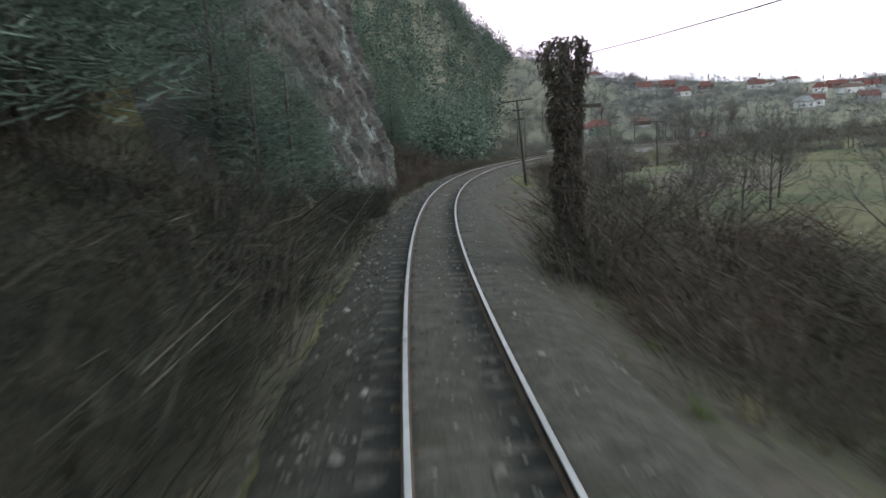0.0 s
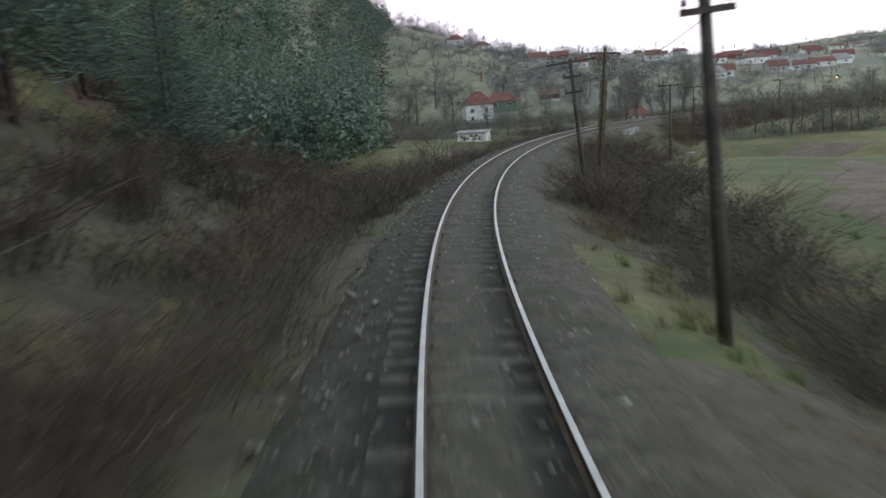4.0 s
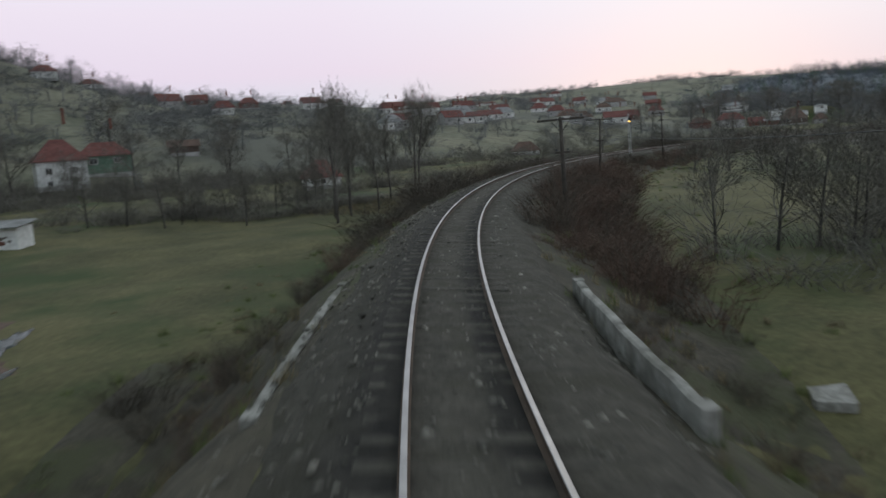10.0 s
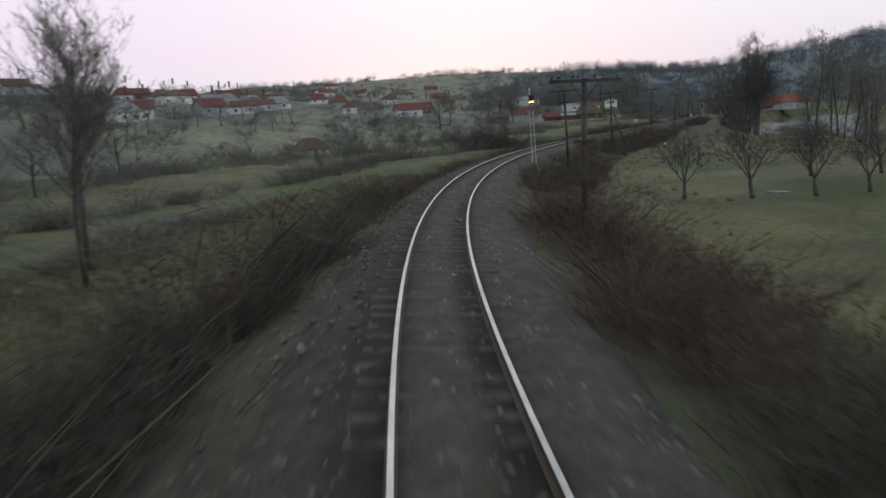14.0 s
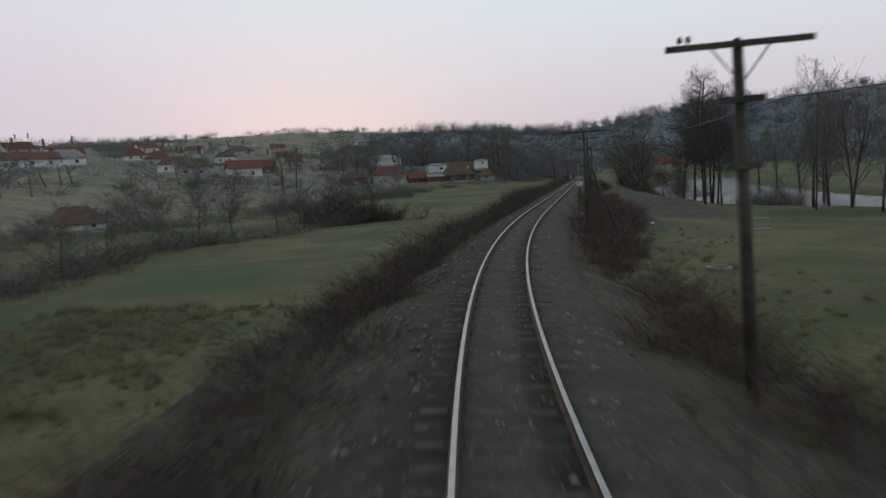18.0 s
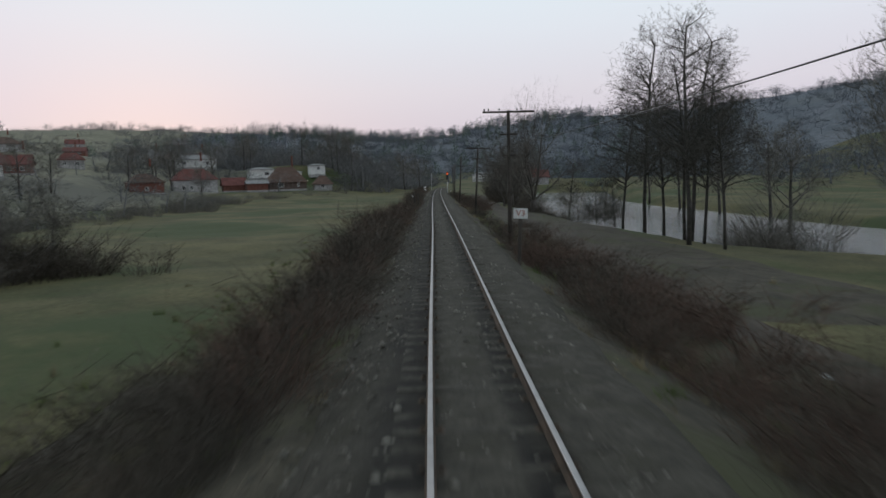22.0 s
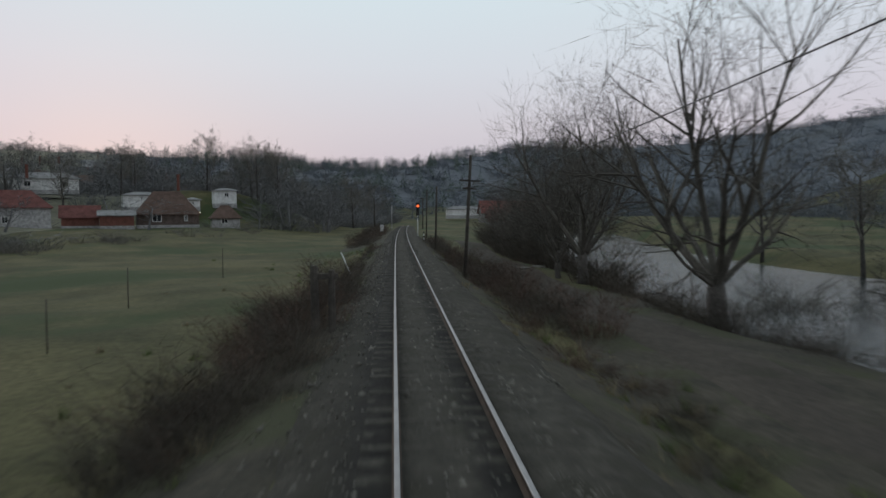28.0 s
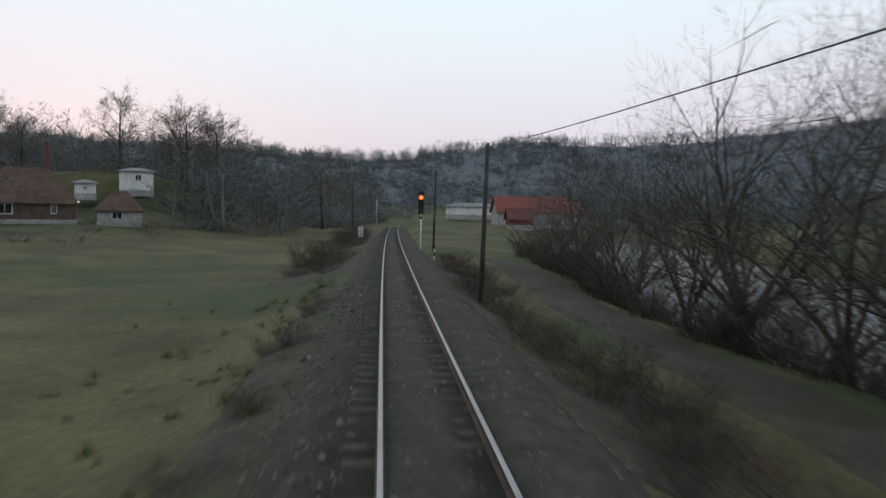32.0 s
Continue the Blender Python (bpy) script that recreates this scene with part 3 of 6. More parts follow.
# ---------------------------------------------------------------- ground, water, track bed
def spaced(lo, hi, step, far_lo, far_hi, grow=1.12):
    mid = list(np.arange(lo, hi + step, step))
    left, right, g = [lo], [mid[-1]], step
    while left[-1] > far_lo:
        g *= grow
        left.append(left[-1] - g)
    g = step
    while right[-1] < far_hi:
        g *= grow
        right.append(right[-1] + g)
    return np.array(left[:0:-1] + mid + right[1:])


def build_ground():
    gx, gy = spaced(-40, 420, 1.7, -1500, 2600), spaced(-20, 275, 1.7, -1500, 2600)
    X, Y = np.meshgrid(gx, gy)
    Z = terrain(X.ravel(), Y.ravel())
    n, k = len(gy), len(gx)
    idx = np.arange(n * k).reshape(n, k)
    faces = np.stack([idx[:-1, :-1], idx[:-1, 1:], idx[1:, 1:], idx[1:, :-1]], -1).reshape(-1, 4)
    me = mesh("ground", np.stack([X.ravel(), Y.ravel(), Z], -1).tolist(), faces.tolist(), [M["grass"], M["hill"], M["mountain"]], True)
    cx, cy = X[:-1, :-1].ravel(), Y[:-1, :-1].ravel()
    # slots 1 and 2 hold the tones with haze in the colour
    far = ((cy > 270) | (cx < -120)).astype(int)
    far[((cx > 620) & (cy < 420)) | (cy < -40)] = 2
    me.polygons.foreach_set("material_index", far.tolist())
    tagged(new("ground", me), "rough winter grass fields with low hills round them", "ground", kind="structure")


build_ground()


def ribbon(name, mat, label, category, s0, s1, step, offsets, lift, kind="structure"):
    """A strip along the line that lies on the ground; offsets: list of (d at s0, d at s1)."""
    fine = [offsets[0]]
    for (a0, a1), (b0, b1) in zip(offsets, offsets[1:]):
        n = max(1, math.ceil(abs(b0 - a0) / 0.8))
        fine += [(a0 + (b0 - a0) * i / n, a1 + (b1 - a1) * i / n) for i in range(1, n + 1)]
    rows, pts, lifts = np.arange(s0, s1 + step / 2, step), [], []
    for s in rows:
        f = (s - s0) / (s1 - s0)
        edge = 0.35 * noise.noise((s * 0.11, 3.0, 1.0)) + 0.2 * noise.noise((s * 0.5, 7.0, 2.0))
        for i, (a, b) in enumerate(fine):
            p = line(s, a + (b - a) * f + edge)
            pts.append((p.x, p.y))
            lifts.append(lift + 0.025 if 0 < i < len(fine) - 1 and 0.001 < f < 0.999 else -0.12)
    pts = np.array(pts)
    z = terrain(pts[:, 0], pts[:, 1]) + np.array(lifts)
    k = len(fine)
    faces = [(r * k + i, r * k + i + 1, (r + 1) * k + i + 1, (r + 1) * k + i) for r in range(len(rows) - 1) for i in range(k - 1)]
    return tagged(new(name, mesh(name, np.column_stack([pts, z]).tolist(), faces, mat, True)), label, category, kind=kind)


def build_bed():
    # offset, height, how far the colour darkens
    prof = [(-3.1, -1.05, 0.0), (-2.5, -0.62, 0.0), (-2.0, -0.37, 0.1), (-1.65, -0.25, 0.35), (-1.35, -0.19, 0.85), (-1.05, -0.17, 1.0), (-0.8, -0.17, 1.0), (-0.7, -0.172, 0.5), (-0.58, -0.169, 0.1), (-0.3, -0.165, 0.0), (0.0, -0.165, 0.0),
            (0.18, -0.165, 0.1), (0.3, -0.168, 0.6), (0.42, -0.172, 1.0), (0.7, -0.174, 1.0), (0.8, -0.173, 0.6), (0.95, -0.172, 0.15), (1.5, -0.18, 0.0), (1.95, -0.2, 0.0), (2.35, -0.3, 0.0), (2.8, -0.6, 0.0), (3.3, -1.1, 0.0)]
    verts, dark_band, rows = [], [], np.arange(LINE_FROM, LINE_TO + 0.1, 0.31)
    for s in rows:
        for i, (d, z, darken) in enumerate(prof):
            j = 0.0 if i in (0, len(prof) - 1) else 0.026 if abs(d) < 1.4 else 0.05
            e = 0.24 * noise.noise((s * 0.35, d * 0.3, 4.0)) if abs(d) > 1.9 else 0.05 * noise.noise((s * 0.9, d, 4.0))
            verts.append(canted(s, d + e, z + j * noise.noise((s * 2.3, d * 3, 1.0))))
            dark_band.append(darken)
    k = len(prof)
    faces = [(r * k + i, r * k + i + 1, (r + 1) * k + i + 1, (r + 1) * k + i) for r in range(len(rows) - 1) for i in range(k - 1)]
    me = mesh("track_bed", verts, faces, M["ballast"], True)
    me.attributes.new("dark_band", "FLOAT", "POINT").data.foreach_set("value", np.array(dark_band, np.float32))
    return tagged(new("track_bed", me), "old grey-brown ballast bed of a single railway line", "track bed", kind="structure")


track_bed = build_bed()


def build_rails():
    web = [(-0.065, -0.172), (0.065, -0.172), (0.065, -0.16), (0.012, -0.14), (0.012, -0.045), (0.034, -0.035), (0.034, -0.006), (-0.034, -0.006),
           (-0.034, -0.035), (-0.012, -0.045), (-0.012, -0.14), (-0.065, -0.16)]
    head = [(-0.036, -0.02), (0.036, -0.02), (0.036, -0.005), (0.028, 0.0), (-0.028, 0.0), (-0.036, -0.005)]
    for side in (-1, 1):
        rail = tagged(new("rail"), "steel running rail with a worn shiny head", "rail", "running rails")
        for name, prof, mat in (("rail_web", web, M["rail_web"]), ("rail_head", head, M["rail_head"])):
            rows, verts = np.arange(LINE_FROM, LINE_TO + 0.1, 1.0), []
            for s in rows:
                verts += [canted(s, side * 0.7535 + px, pz) for px, pz in prof]
            k = len(prof)
            faces = [(r * k + i, r * k + (i + 1) % k, (r + 1) * k + (i + 1) % k, (r + 1) * k + i) for r in range(len(rows) - 1) for i in range(k)]
            part(name, mesh(name, verts, faces, mat), rail)


build_rails()


def build_river():
    verts, rows = [], np.arange(232, 640, 6.0)
    for s in rows:
        rd = float(np.interp(s, RIVER_S, RIVER_D))
        for off in (-5, 8, 22, 41):
            p = line(s, rd + off, RIVER_Z)
            verts.append(p)
    faces = [(r * 4 + i, r * 4 + i + 1, (r + 1) * 4 + i + 1, (r + 1) * 4 + i) for r in range(len(rows) - 1) for i in range(3)]
    tagged(new("water", mesh("water", verts, faces, M["water"], True)), "shallow rippled river reflecting the pale sky", "water", kind="structure")


build_river()


# ---------------------------------------------------------------- plants: shapes
def arrays(shape):
    return np.array(shape.v, dtype=float), shape.f


def scatter(name, shapes, places, mat, label, category, drop=True):
    """Many copies of a few shapes joined into one object of kind stuff. places: (which, x, y, height over ground, turn, size, tall)."""
    vs, loops, totals, off = [], [], [], 0
    ground = terrain([p[1] for p in places], [p[2] for p in places]) if drop else [0.0] * len(places)
    for (which, x, y, z, turn, size, tall), base in zip(places, ground):
        z += base
        v, f = shapes[which]
        c, sn = math.cos(turn), math.sin(turn)
        q = np.empty_like(v)
        q[:, 0] = (v[:, 0] * c - v[:, 1] * sn) * size + x
        q[:, 1] = (v[:, 0] * sn + v[:, 1] * c) * size + y
        q[:, 2] = v[:, 2] * tall + z
        vs.append(q)
        flat, cnt = f
        loops.append(flat + off)
        totals.append(cnt)
        off += len(v)
    V, L, T = np.concatenate(vs), np.concatenate(loops), np.concatenate(totals)
    me = bpy.data.meshes.new(name)
    me.vertices.add(len(V))
    me.attributes["position"].data.foreach_set("vector", V.astype(np.float32).ravel())
    me.loops.add(len(L))
    if ".corner_vert" not in me.attributes:
        me.attributes.new(".corner_vert", "INT", "CORNER")
    me.attributes[".corner_vert"].data.foreach_set("value", L.astype(np.int32))
    me.polygons.add(len(T))
    start = np.concatenate([[0], np.cumsum(T)[:-1]])
    me.polygons.foreach_set("loop_start", start.astype(np.int32))
    me.materials.append(mat)
    me.update(calc_edges=True)
    return tagged(new(name, me), label, category, kind="stuff")


def flat(shape):
    v, f = arrays(shape)
    return v, (np.array([i for q in f for i in q]), np.array([len(q) for q in f]))


def rnd(a, b):
    return random.uniform(a, b)


def bush_shape(seed, twigs, high, spread, thick=0.011, lean=0.5, side=4):
    """Arching bare stems that fork into many fine ends."""
    random.seed(seed)
    sh = Shape()
    for _ in range(twigs):
        a, r = rnd(0, 6.283), spread * math.sqrt(random.random()) * 0.6
        p = Vector((math.cos(a) * r, math.sin(a) * r, -0.05))
        b = a + rnd(-1.0, 1.0)
        h = high * rnd(0.45, 1.0)
        q = p + Vector((math.cos(b) * h * lean * rnd(0.1, 0.8), math.sin(b) * h * lean * rnd(0.1, 0.8), h * rnd(0.5, 0.75)))
        e = q + Vector((math.cos(b) * h * lean * rnd(0.2, 0.9), math.sin(b) * h * lean * rnd(0.2, 0.9), h * rnd(0.05, 0.4)))
        sh.thin = side < 3
        sh.strip(p, q, thick, thick * 0.6, rnd(0, 3))
        sh.thin = True
        sh.strip(q - (q - p) * 0.1, e, thick * 0.8, 0.002, rnd(0, 3))
        for _ in range(side):
            f = p + (q - p) * rnd(0.25, 1.0) if random.random() < 0.7 else q + (e - q) * rnd(0.0, 0.8)
            g = f + Vector((rnd(-0.6, 0.6), rnd(-0.6, 0.6), rnd(-0.1, 0.5))) * h * rnd(0.25, 0.55)
            sh.strip(f, g, thick * 0.6, 0.001, rnd(0, 3))
    return sh


def tuft_shape(seed, blades, high):
    random.seed(seed)
    sh = Shape()
    for _ in range(blades):
        a, r = rnd(0, 6.283), rnd(0, 0.22)
        p = Vector((math.cos(a) * r, math.sin(a) * r, -0.03))
        e = p + Vector((rnd(-0.25, 0.25), rnd(-0.25, 0.25), 1.0)) * high * rnd(0.4, 1.0)
        sh.strip(p, e, 0.012, 0.0, rnd(0, 3))
    return sh


def grow(trunk, twig, p, direction, length, radius, level, top, spread, up, fork, cone=0.55, reach=(0.38, 0.66), fine=0.008):
    """Adds one limb and its branches; thick limbs go to trunk, fine ones to twig."""
    sides = 7 if level == 0 else 5 if level == 1 else 4 if level == 2 else 3
    steps = 5 if level == 0 else 4 if level < 3 else 2
    pts, radii, d = [p.copy()], [radius], direction.normalized()
    wob = 0.08 if level == 0 else 0.2
    tip = 0.35 if level == 0 else 0.22
    for i in range(steps):
        d = (d + Vector((rnd(-wob, wob), rnd(-wob, wob), rnd(-wob, wob) + up * 0.12))).normalized()
        pts.append(pts[-1] + d * length / steps)
        radii.append(radius * (1 - (1 - tip) * (i + 1) / steps))
    if level >= 3:
        for a, b, ra in zip(pts, pts[1:], radii):
            twig.strip(a, b + (b - a) * 0.15, max(ra, fine), 0.002, rnd(0, 3))
    else:
        (trunk if level < 1 else twig).tube(pts, radii, sides, level == 0)
    if level >= top:
        return
    for n in range(fork[level]):
        f = rnd(0.3, 1.0) if level else rnd(spread[2], 1.0)
        k = min(int(f * steps), steps - 1)
        q = pts[k] + (pts[k + 1] - pts[k]) * (f * steps - k)
        axis = (pts[k + 1] - pts[k]).normalized()
        out = axis.orthogonal().normalized()
        out = Matrix.Rotation(rnd(0, 6.283), 3, axis) @ out
        w = rnd(spread[0], spread[1])
        nd = axis * math.cos(w) + out * math.sin(w)
        ln = length * (rnd(*reach) * (1.15 - cone * f) if level == 0 else rnd(0.38, 0.66))
        grow(trunk, twig, q, nd, ln, radii[k] * rnd(0.38, 0.6), level + 1, top, spread, up, fork, cone, reach, fine)


def bare_tree(seed, high, radius, fork=(14, 7, 5, 4), spread=(0.5, 1.1, 0.3), up=0.5, lean=(0, 0), top=4, cone=0.55, reach=(0.38, 0.66), fine=0.008):
    random.seed(seed)
    trunk, twig = Shape(), Shape(True)
    grow(trunk, twig, Vector((0, 0, -0.25)), Vector((lean[0], lean[1], 1)), high * 0.95, radius, 0, top, spread, up, fork, cone, reach, fine)
    return trunk, twig


def tree_thing(name, seed, mats, label, place, group="", **kw):
    t, c = bare_tree(seed, **kw)
    ob = thing(name, place, label, "tree", group)
    part("trunk", t.done("trunk", M[mats[0]], True), ob)
    part("crown", c.done("crown", M[mats[1]]), ob)
    return ob


def pine_shape(seed, high, width, layers, sprays, needle=0.1, thin=False):
    """Whorls of limbs, each set with short upturned sprays of needles."""
    random.seed(seed)
    sh = Shape(thin)
    for i in range(layers):
        f = i / (layers - 1)
        z = high * (0.14 + 0.84 * f)
        r = width * (1 - f) ** 0.75 + 0.3
        for j in range(max(4, int(sprays * (1 - 0.55 * f)))):
            a = rnd(0, 6.283)
            rr = r * rnd(0.45, 1.12)
            c = Vector((math.cos(a), math.sin(a), rnd(-0.3, 0.12)))
            for k in range(5):
                q = c * rr * (0.25 + 0.17 * k) + Vector((0, 0, z + rnd(-0.35, 0.35)))
                e = q + (c * rnd(0.1, 0.8) + Vector((rnd(-0.6, 0.6), rnd(-0.6, 0.6), rnd(-0.15, 0.55)))) * rr * 0.34
                sh.strip(q, e, needle * rnd(0.7, 1.3) * (0.6 + 0.13 * rr), 0.01, rnd(0, 3))
    return sh


def on_ground(x, y, turn=0.0, sink=0.0):
    return pose(x, y, ground_at(x, y) - sink, 0, 0, turn)


# ---------------------------------------------------------------- telegraph line
def telegraph_pole(s, d, top, arms, lean=(0, 0), turn=None, bare_top=0.0, spread=1.0):
    """arms: (drop from top, width, insulators on pegs)."""
    p = line(s, d)
    z0 = ground_at(p.x, p.y)
    h = top - z0
    ob = thing("telegraph_pole", pose(p.x, p.y, z0, lean[0], lean[1], heading(s) if turn is None else turn),
               "old dark wooden telegraph pole with crossarms beside the line", "pole", "telegraph poles")
    pole = Shape()
    pole.tube([(0, 0, -0.4), (0, 0, h * 0.5), (0, 0, h - 0.06), (0, 0, h)], [0.135, 0.115, 0.095, 0.04], 9)
    part("post", pole.done("post", M["pole"], True), ob)
    for drop, width, pegs in arms:
        z = h - drop
        arm = part("crossarm", Shape().box(-width / 2, -0.16, z - 0.055, width / 2, -0.07, z + 0.055, 0.012).done("crossarm", M["pole"]), ob)
        if width > 1.2:
            for sx in (-1, 1):
                part("arm_brace", Shape().tube([(sx * 0.07, -0.13, z - 0.62), (sx * width * 0.2, -0.13, z - 0.05)], [0.016, 0.016], 4).done("arm_brace", M["iron"]), ob)
        for x in pegs:
            peg = Shape().tube([(x, -0.115, z + 0.04), (x, -0.115, z + 0.13)], [0.011, 0.011], 4)
            peg.tube([(x, -0.115, z + 0.1), (x, -0.115, z + 0.15), (x, -0.115, z + 0.19), (x, -0.115, z + 0.215)], [0.045, 0.052, 0.038, 0.012], 7)
            part("insulator", peg.done("insulator", M["insulator"], True), arm, "glass insulator on an iron peg")
    return ob


WIDE = (-1.15, -0.9, -0.3, 0.3, 0.85, 1.1)
telegraph_pole(63, 4.5, 6.15, [(0.15, 2.7, WIDE), (0.95, 0.9, (-0.38, 0.38)), (1.75, 0.9, (-0.38, 0.38))], lean=(0, -4))
telegraph_pole(90, 4.6, 5.3, [(0.2, 2.6, WIDE), (0.95, 0.95, (-0.4, 0.4)), (1.75, 0.95, (-0.4, 0.4))], lean=(0, -5))
telegraph_pole(129.5, 9.1, 4.1, [(0.15, 2.4, (-1.0, 1.0))])
telegraph_pole(166, 4.7, 4.0, [(0.15, 2.5, (-1.1, 1.1)), (1.9, 0.8, (-0.3, 0.3))], lean=(0, -1.5))
telegraph_pole(203, 5.0, 4.4, [(0.12, 2.5, (-1.15, -0.95, -0.88, -0.4, -0.22, 0.35, 1.15)), (2.25, 0.8, ())], lean=(0, 1))
telegraph_pole(240.3, 4.65, 5.3, [(0.12, 2.6, (-1.05, -0.9)), (1.1, 0.8, ()), (2.3, 0.6, ())], lean=(0, -2))
strut_pole = telegraph_pole(279, 3.95, 5.85, [(0.12, 3.2, (-1.35, -1.15, -1.0, -0.5, -0.15, 0.5, 0.75, 1.0)), (1.35, 1.0, (0.4,)), (2.5, 0.6, ())], lean=(0, -1))
telegraph_pole(320.0, 3.95, 7.1, [(0.12, 3.1, (-1.45, -1.2, -0.55, 0.5, 0.75)), (1.45, 1.05, (-0.4, 0.4)), (2.7, 0.8, ())])
telegraph_pole(358.5, 4.2, 6.6, [(0.12, 2.8, (-1.2, -0.7, 0.7, 1.2)), (1.3, 1.0, (-0.4, 0.4))], lean=(0, 3))
telegraph_pole(398.6, 3.8, 6.95, [(1.7, 1.35, (-0.5, 0.5)), (2.2, 0.9, (0.35,))], lean=(0, 3))
telegraph_pole(436, 3.9, 6.4, [], lean=(0, 1.5))
telegraph_pole(476, 4.2, 7.4, [], lean=(0, 1))
telegraph_pole(522, 4.5, 7.2, [(0.3, 1.4, ())])


def pole_strut():
    strut = Shape().tube([(0.12, 0.05, 5.2), (2.2, -1.3, -0.7)], [0.085, 0.1], 8)
    part("strut", strut.done("strut", M["pole"], True), strut_pole, "slanting wooden strut")


pole_strut()


def wire(points, sag, r, label):
    sh, pts = Shape(), []
    for a, b in zip(points, points[1:]):
        a, b = Vector(a), Vector(b)
        for i in range(10):
            f = i / 10
            pts.append(a + (b - a) * f - Vector((0, 0, sag * 4 * f * (1 - f))))
    pts.append(Vector(points[-1]))
    sh.tube(pts, [r] * len(pts), 4)
    thing("overhead_wire", pose(0, 0, 0), label, "wire", "overhead wires", sh.done("overhead_wire", M["wire"]))


wire([line(s, d, z) for s, d, z in ((-20, 8, 6.0), (21, 4.7, 5.3), (63, 5.3, 5.2), (90, 5.2, 4.4), (129.5, 9.2, 3.3), (166, 5.4, 3.2))], 0.6, 0.012, "thick black cable hung between telegraph poles")
wire([line(s, d, z) for s, d, z in ((203, 5.3, 3.4), (240.3, 5.3, 4.2), (279, 4.4, 4.5), (320, 4.6, 5.2), (358.5, 4.6, 5.2), (398.6, 4.3, 4.7), (436, 4.0, 6.2), (476, 4.4, 6.9), (522, 4.6, 6.8))], 0.2, 0.014, "thick black cable hung between telegraph poles")


# ---------------------------------------------------------------- signals, signs and small line furniture
def lattice_signal(s, d):
    p = line(s, d)
    z0 = ground_at(p.x, p.y)
    ob = thing("railway_signal", pose(p.x, p.y, z0, 0, -1.5, heading(s)), "light-grey lattice mast signal with two lit amber lamps", "signal")
    ob.scale = (0.78, 0.78, 0.975)
    foot = -0.15 - z0
    part("base", Shape().box(-0.3, -0.25, -0.3, 0.3, 0.25, foot, 0.03).done("base", M["concrete"]), ob, "concrete footing")
    for sx in (-1, 1):
        part("mast_rail", Shape().box(sx * 0.17 - 0.04, -0.06, foot, sx * 0.17 + 0.04, 0.06, foot + 3.9, 0.01).done("mast_rail", M["galv"]), ob)
    for i in range(9):
        part("rung", Shape().box(-0.15, -0.03, foot + 0.35 + i * 0.42, 0.15, 0.03, foot + 0.39 + i * 0.42).done("rung", M["galv"]), ob)
    part("upper_mast", Shape().tube([(-0.06, 0, foot + 3.8), (-0.06, 0, foot + 5.5)], [0.06, 0.055], 8).done("upper_mast", M["galv"], True), ob)
    head = part("signal_head", Shape().box(-0.14, -0.16, foot + 4.35, 0.36, 0.05, foot + 5.0, 0.02).done("signal_head", M["black_paint"]), ob, "black signal head")
    for x, z in ((0.0, 4.5), (0.2, 4.5)):
        part("lamp", Shape().tube([(x, -0.17, foot + z), (x, -0.2, foot + z)], [0.075, 0.07], 10).done("lamp", M["lamp_amber"]), head, "lit amber lamp")
        part("hood", Shape().box(x - 0.09, -0.33, foot + z + 0.09, x + 0.09, -0.15, foot + z + 0.105).done("hood", M["black_paint"]), head)


lattice_signal(230.0, 2.9)


def mast_signal(s, d):
    p = line(s, d)
    z0 = ground_at(p.x, p.y)
    ob = thing("railway_signal", pose(p.x, p.y, z0, 0, 0, heading(s)), "white mast signal with a lit red-orange lamp", "signal")
    part("mast", Shape().tube([(0, 0, -0.2), (0, 0, 3.6)], [0.08, 0.07], 8).done("mast", M["white_paint"], True), ob)
    part("bracket", Shape().box(-0.12, -0.12, 3.1, 0.12, 0.12, 3.35, 0.02).done("bracket", M["iron"]), ob)
    head = part("signal_head", Shape().box(-0.26, -0.14, 3.55, 0.26, 0.1, 5.7, 0.08).done("signal_head", M["black_paint"]), ob, "tall black signal head")
    for z, m in ((5.15, "lamp_red"), (4.55, "black_paint"), (3.95, "black_paint")):
        part("lamp", Shape().tube([(0, -0.15, z), (0, -0.19, z)], [0.2 if m == "lamp_red" else 0.1, 0.18 if m == "lamp_red" else 0.09], 12).done("lamp", M[m]), head, "lit red-orange lamp" if m == "lamp_red" else "")
        part("hood", Shape().box(-0.16, -0.36, z + 0.16, 0.16, -0.13, z + 0.18).done("hood", M["black_paint"]), head)


mast_signal(470, 2.6)


def lettering(text, size, mat):
    cu = bpy.data.curves.new("lettering", "FONT")
    cu.body, cu.size, cu.extrude, cu.align_x, cu.align_y = text, size, 0.004, "CENTER", "CENTER"
    tmp = bpy.data.objects.new("lettering", cu)
    scene.collection.objects.link(tmp)
    me = bpy.data.meshes.new_from_object(tmp.evaluated_get(bpy.context.evaluated_depsgraph_get()))
    bpy.data.objects.remove(tmp)
    me.materials.clear()
    me.materials.append(mat)
    return me


def speed_sign(s, d):
    p = line(s, d)
    z0 = ground_at(p.x, p.y)
    ob = thing("line_sign", pose(p.x, p.y, z0, 0, 2, heading(s)), "weathered white board lettered V3 on a dark post", "sign")
    top = 1.55 - z0
    part("post", Shape().box(-0.07, -0.05, -0.3, 0.07, 0.05, top, 0.015).done("post", M["pole"]), ob)
    board = part("board", Shape().box(-0.3, -0.085, top - 0.22, 0.3, -0.05, top + 0.22, 0.006).done("board", M["white_paint"]), ob, "stained white board")
    part("letters", lettering("V3", 0.36, M["red_paint"]), board, "faded red-brown letters", pose(0, -0.09, top, 90, 0, 0))


speed_sign(307.2, 2.95)


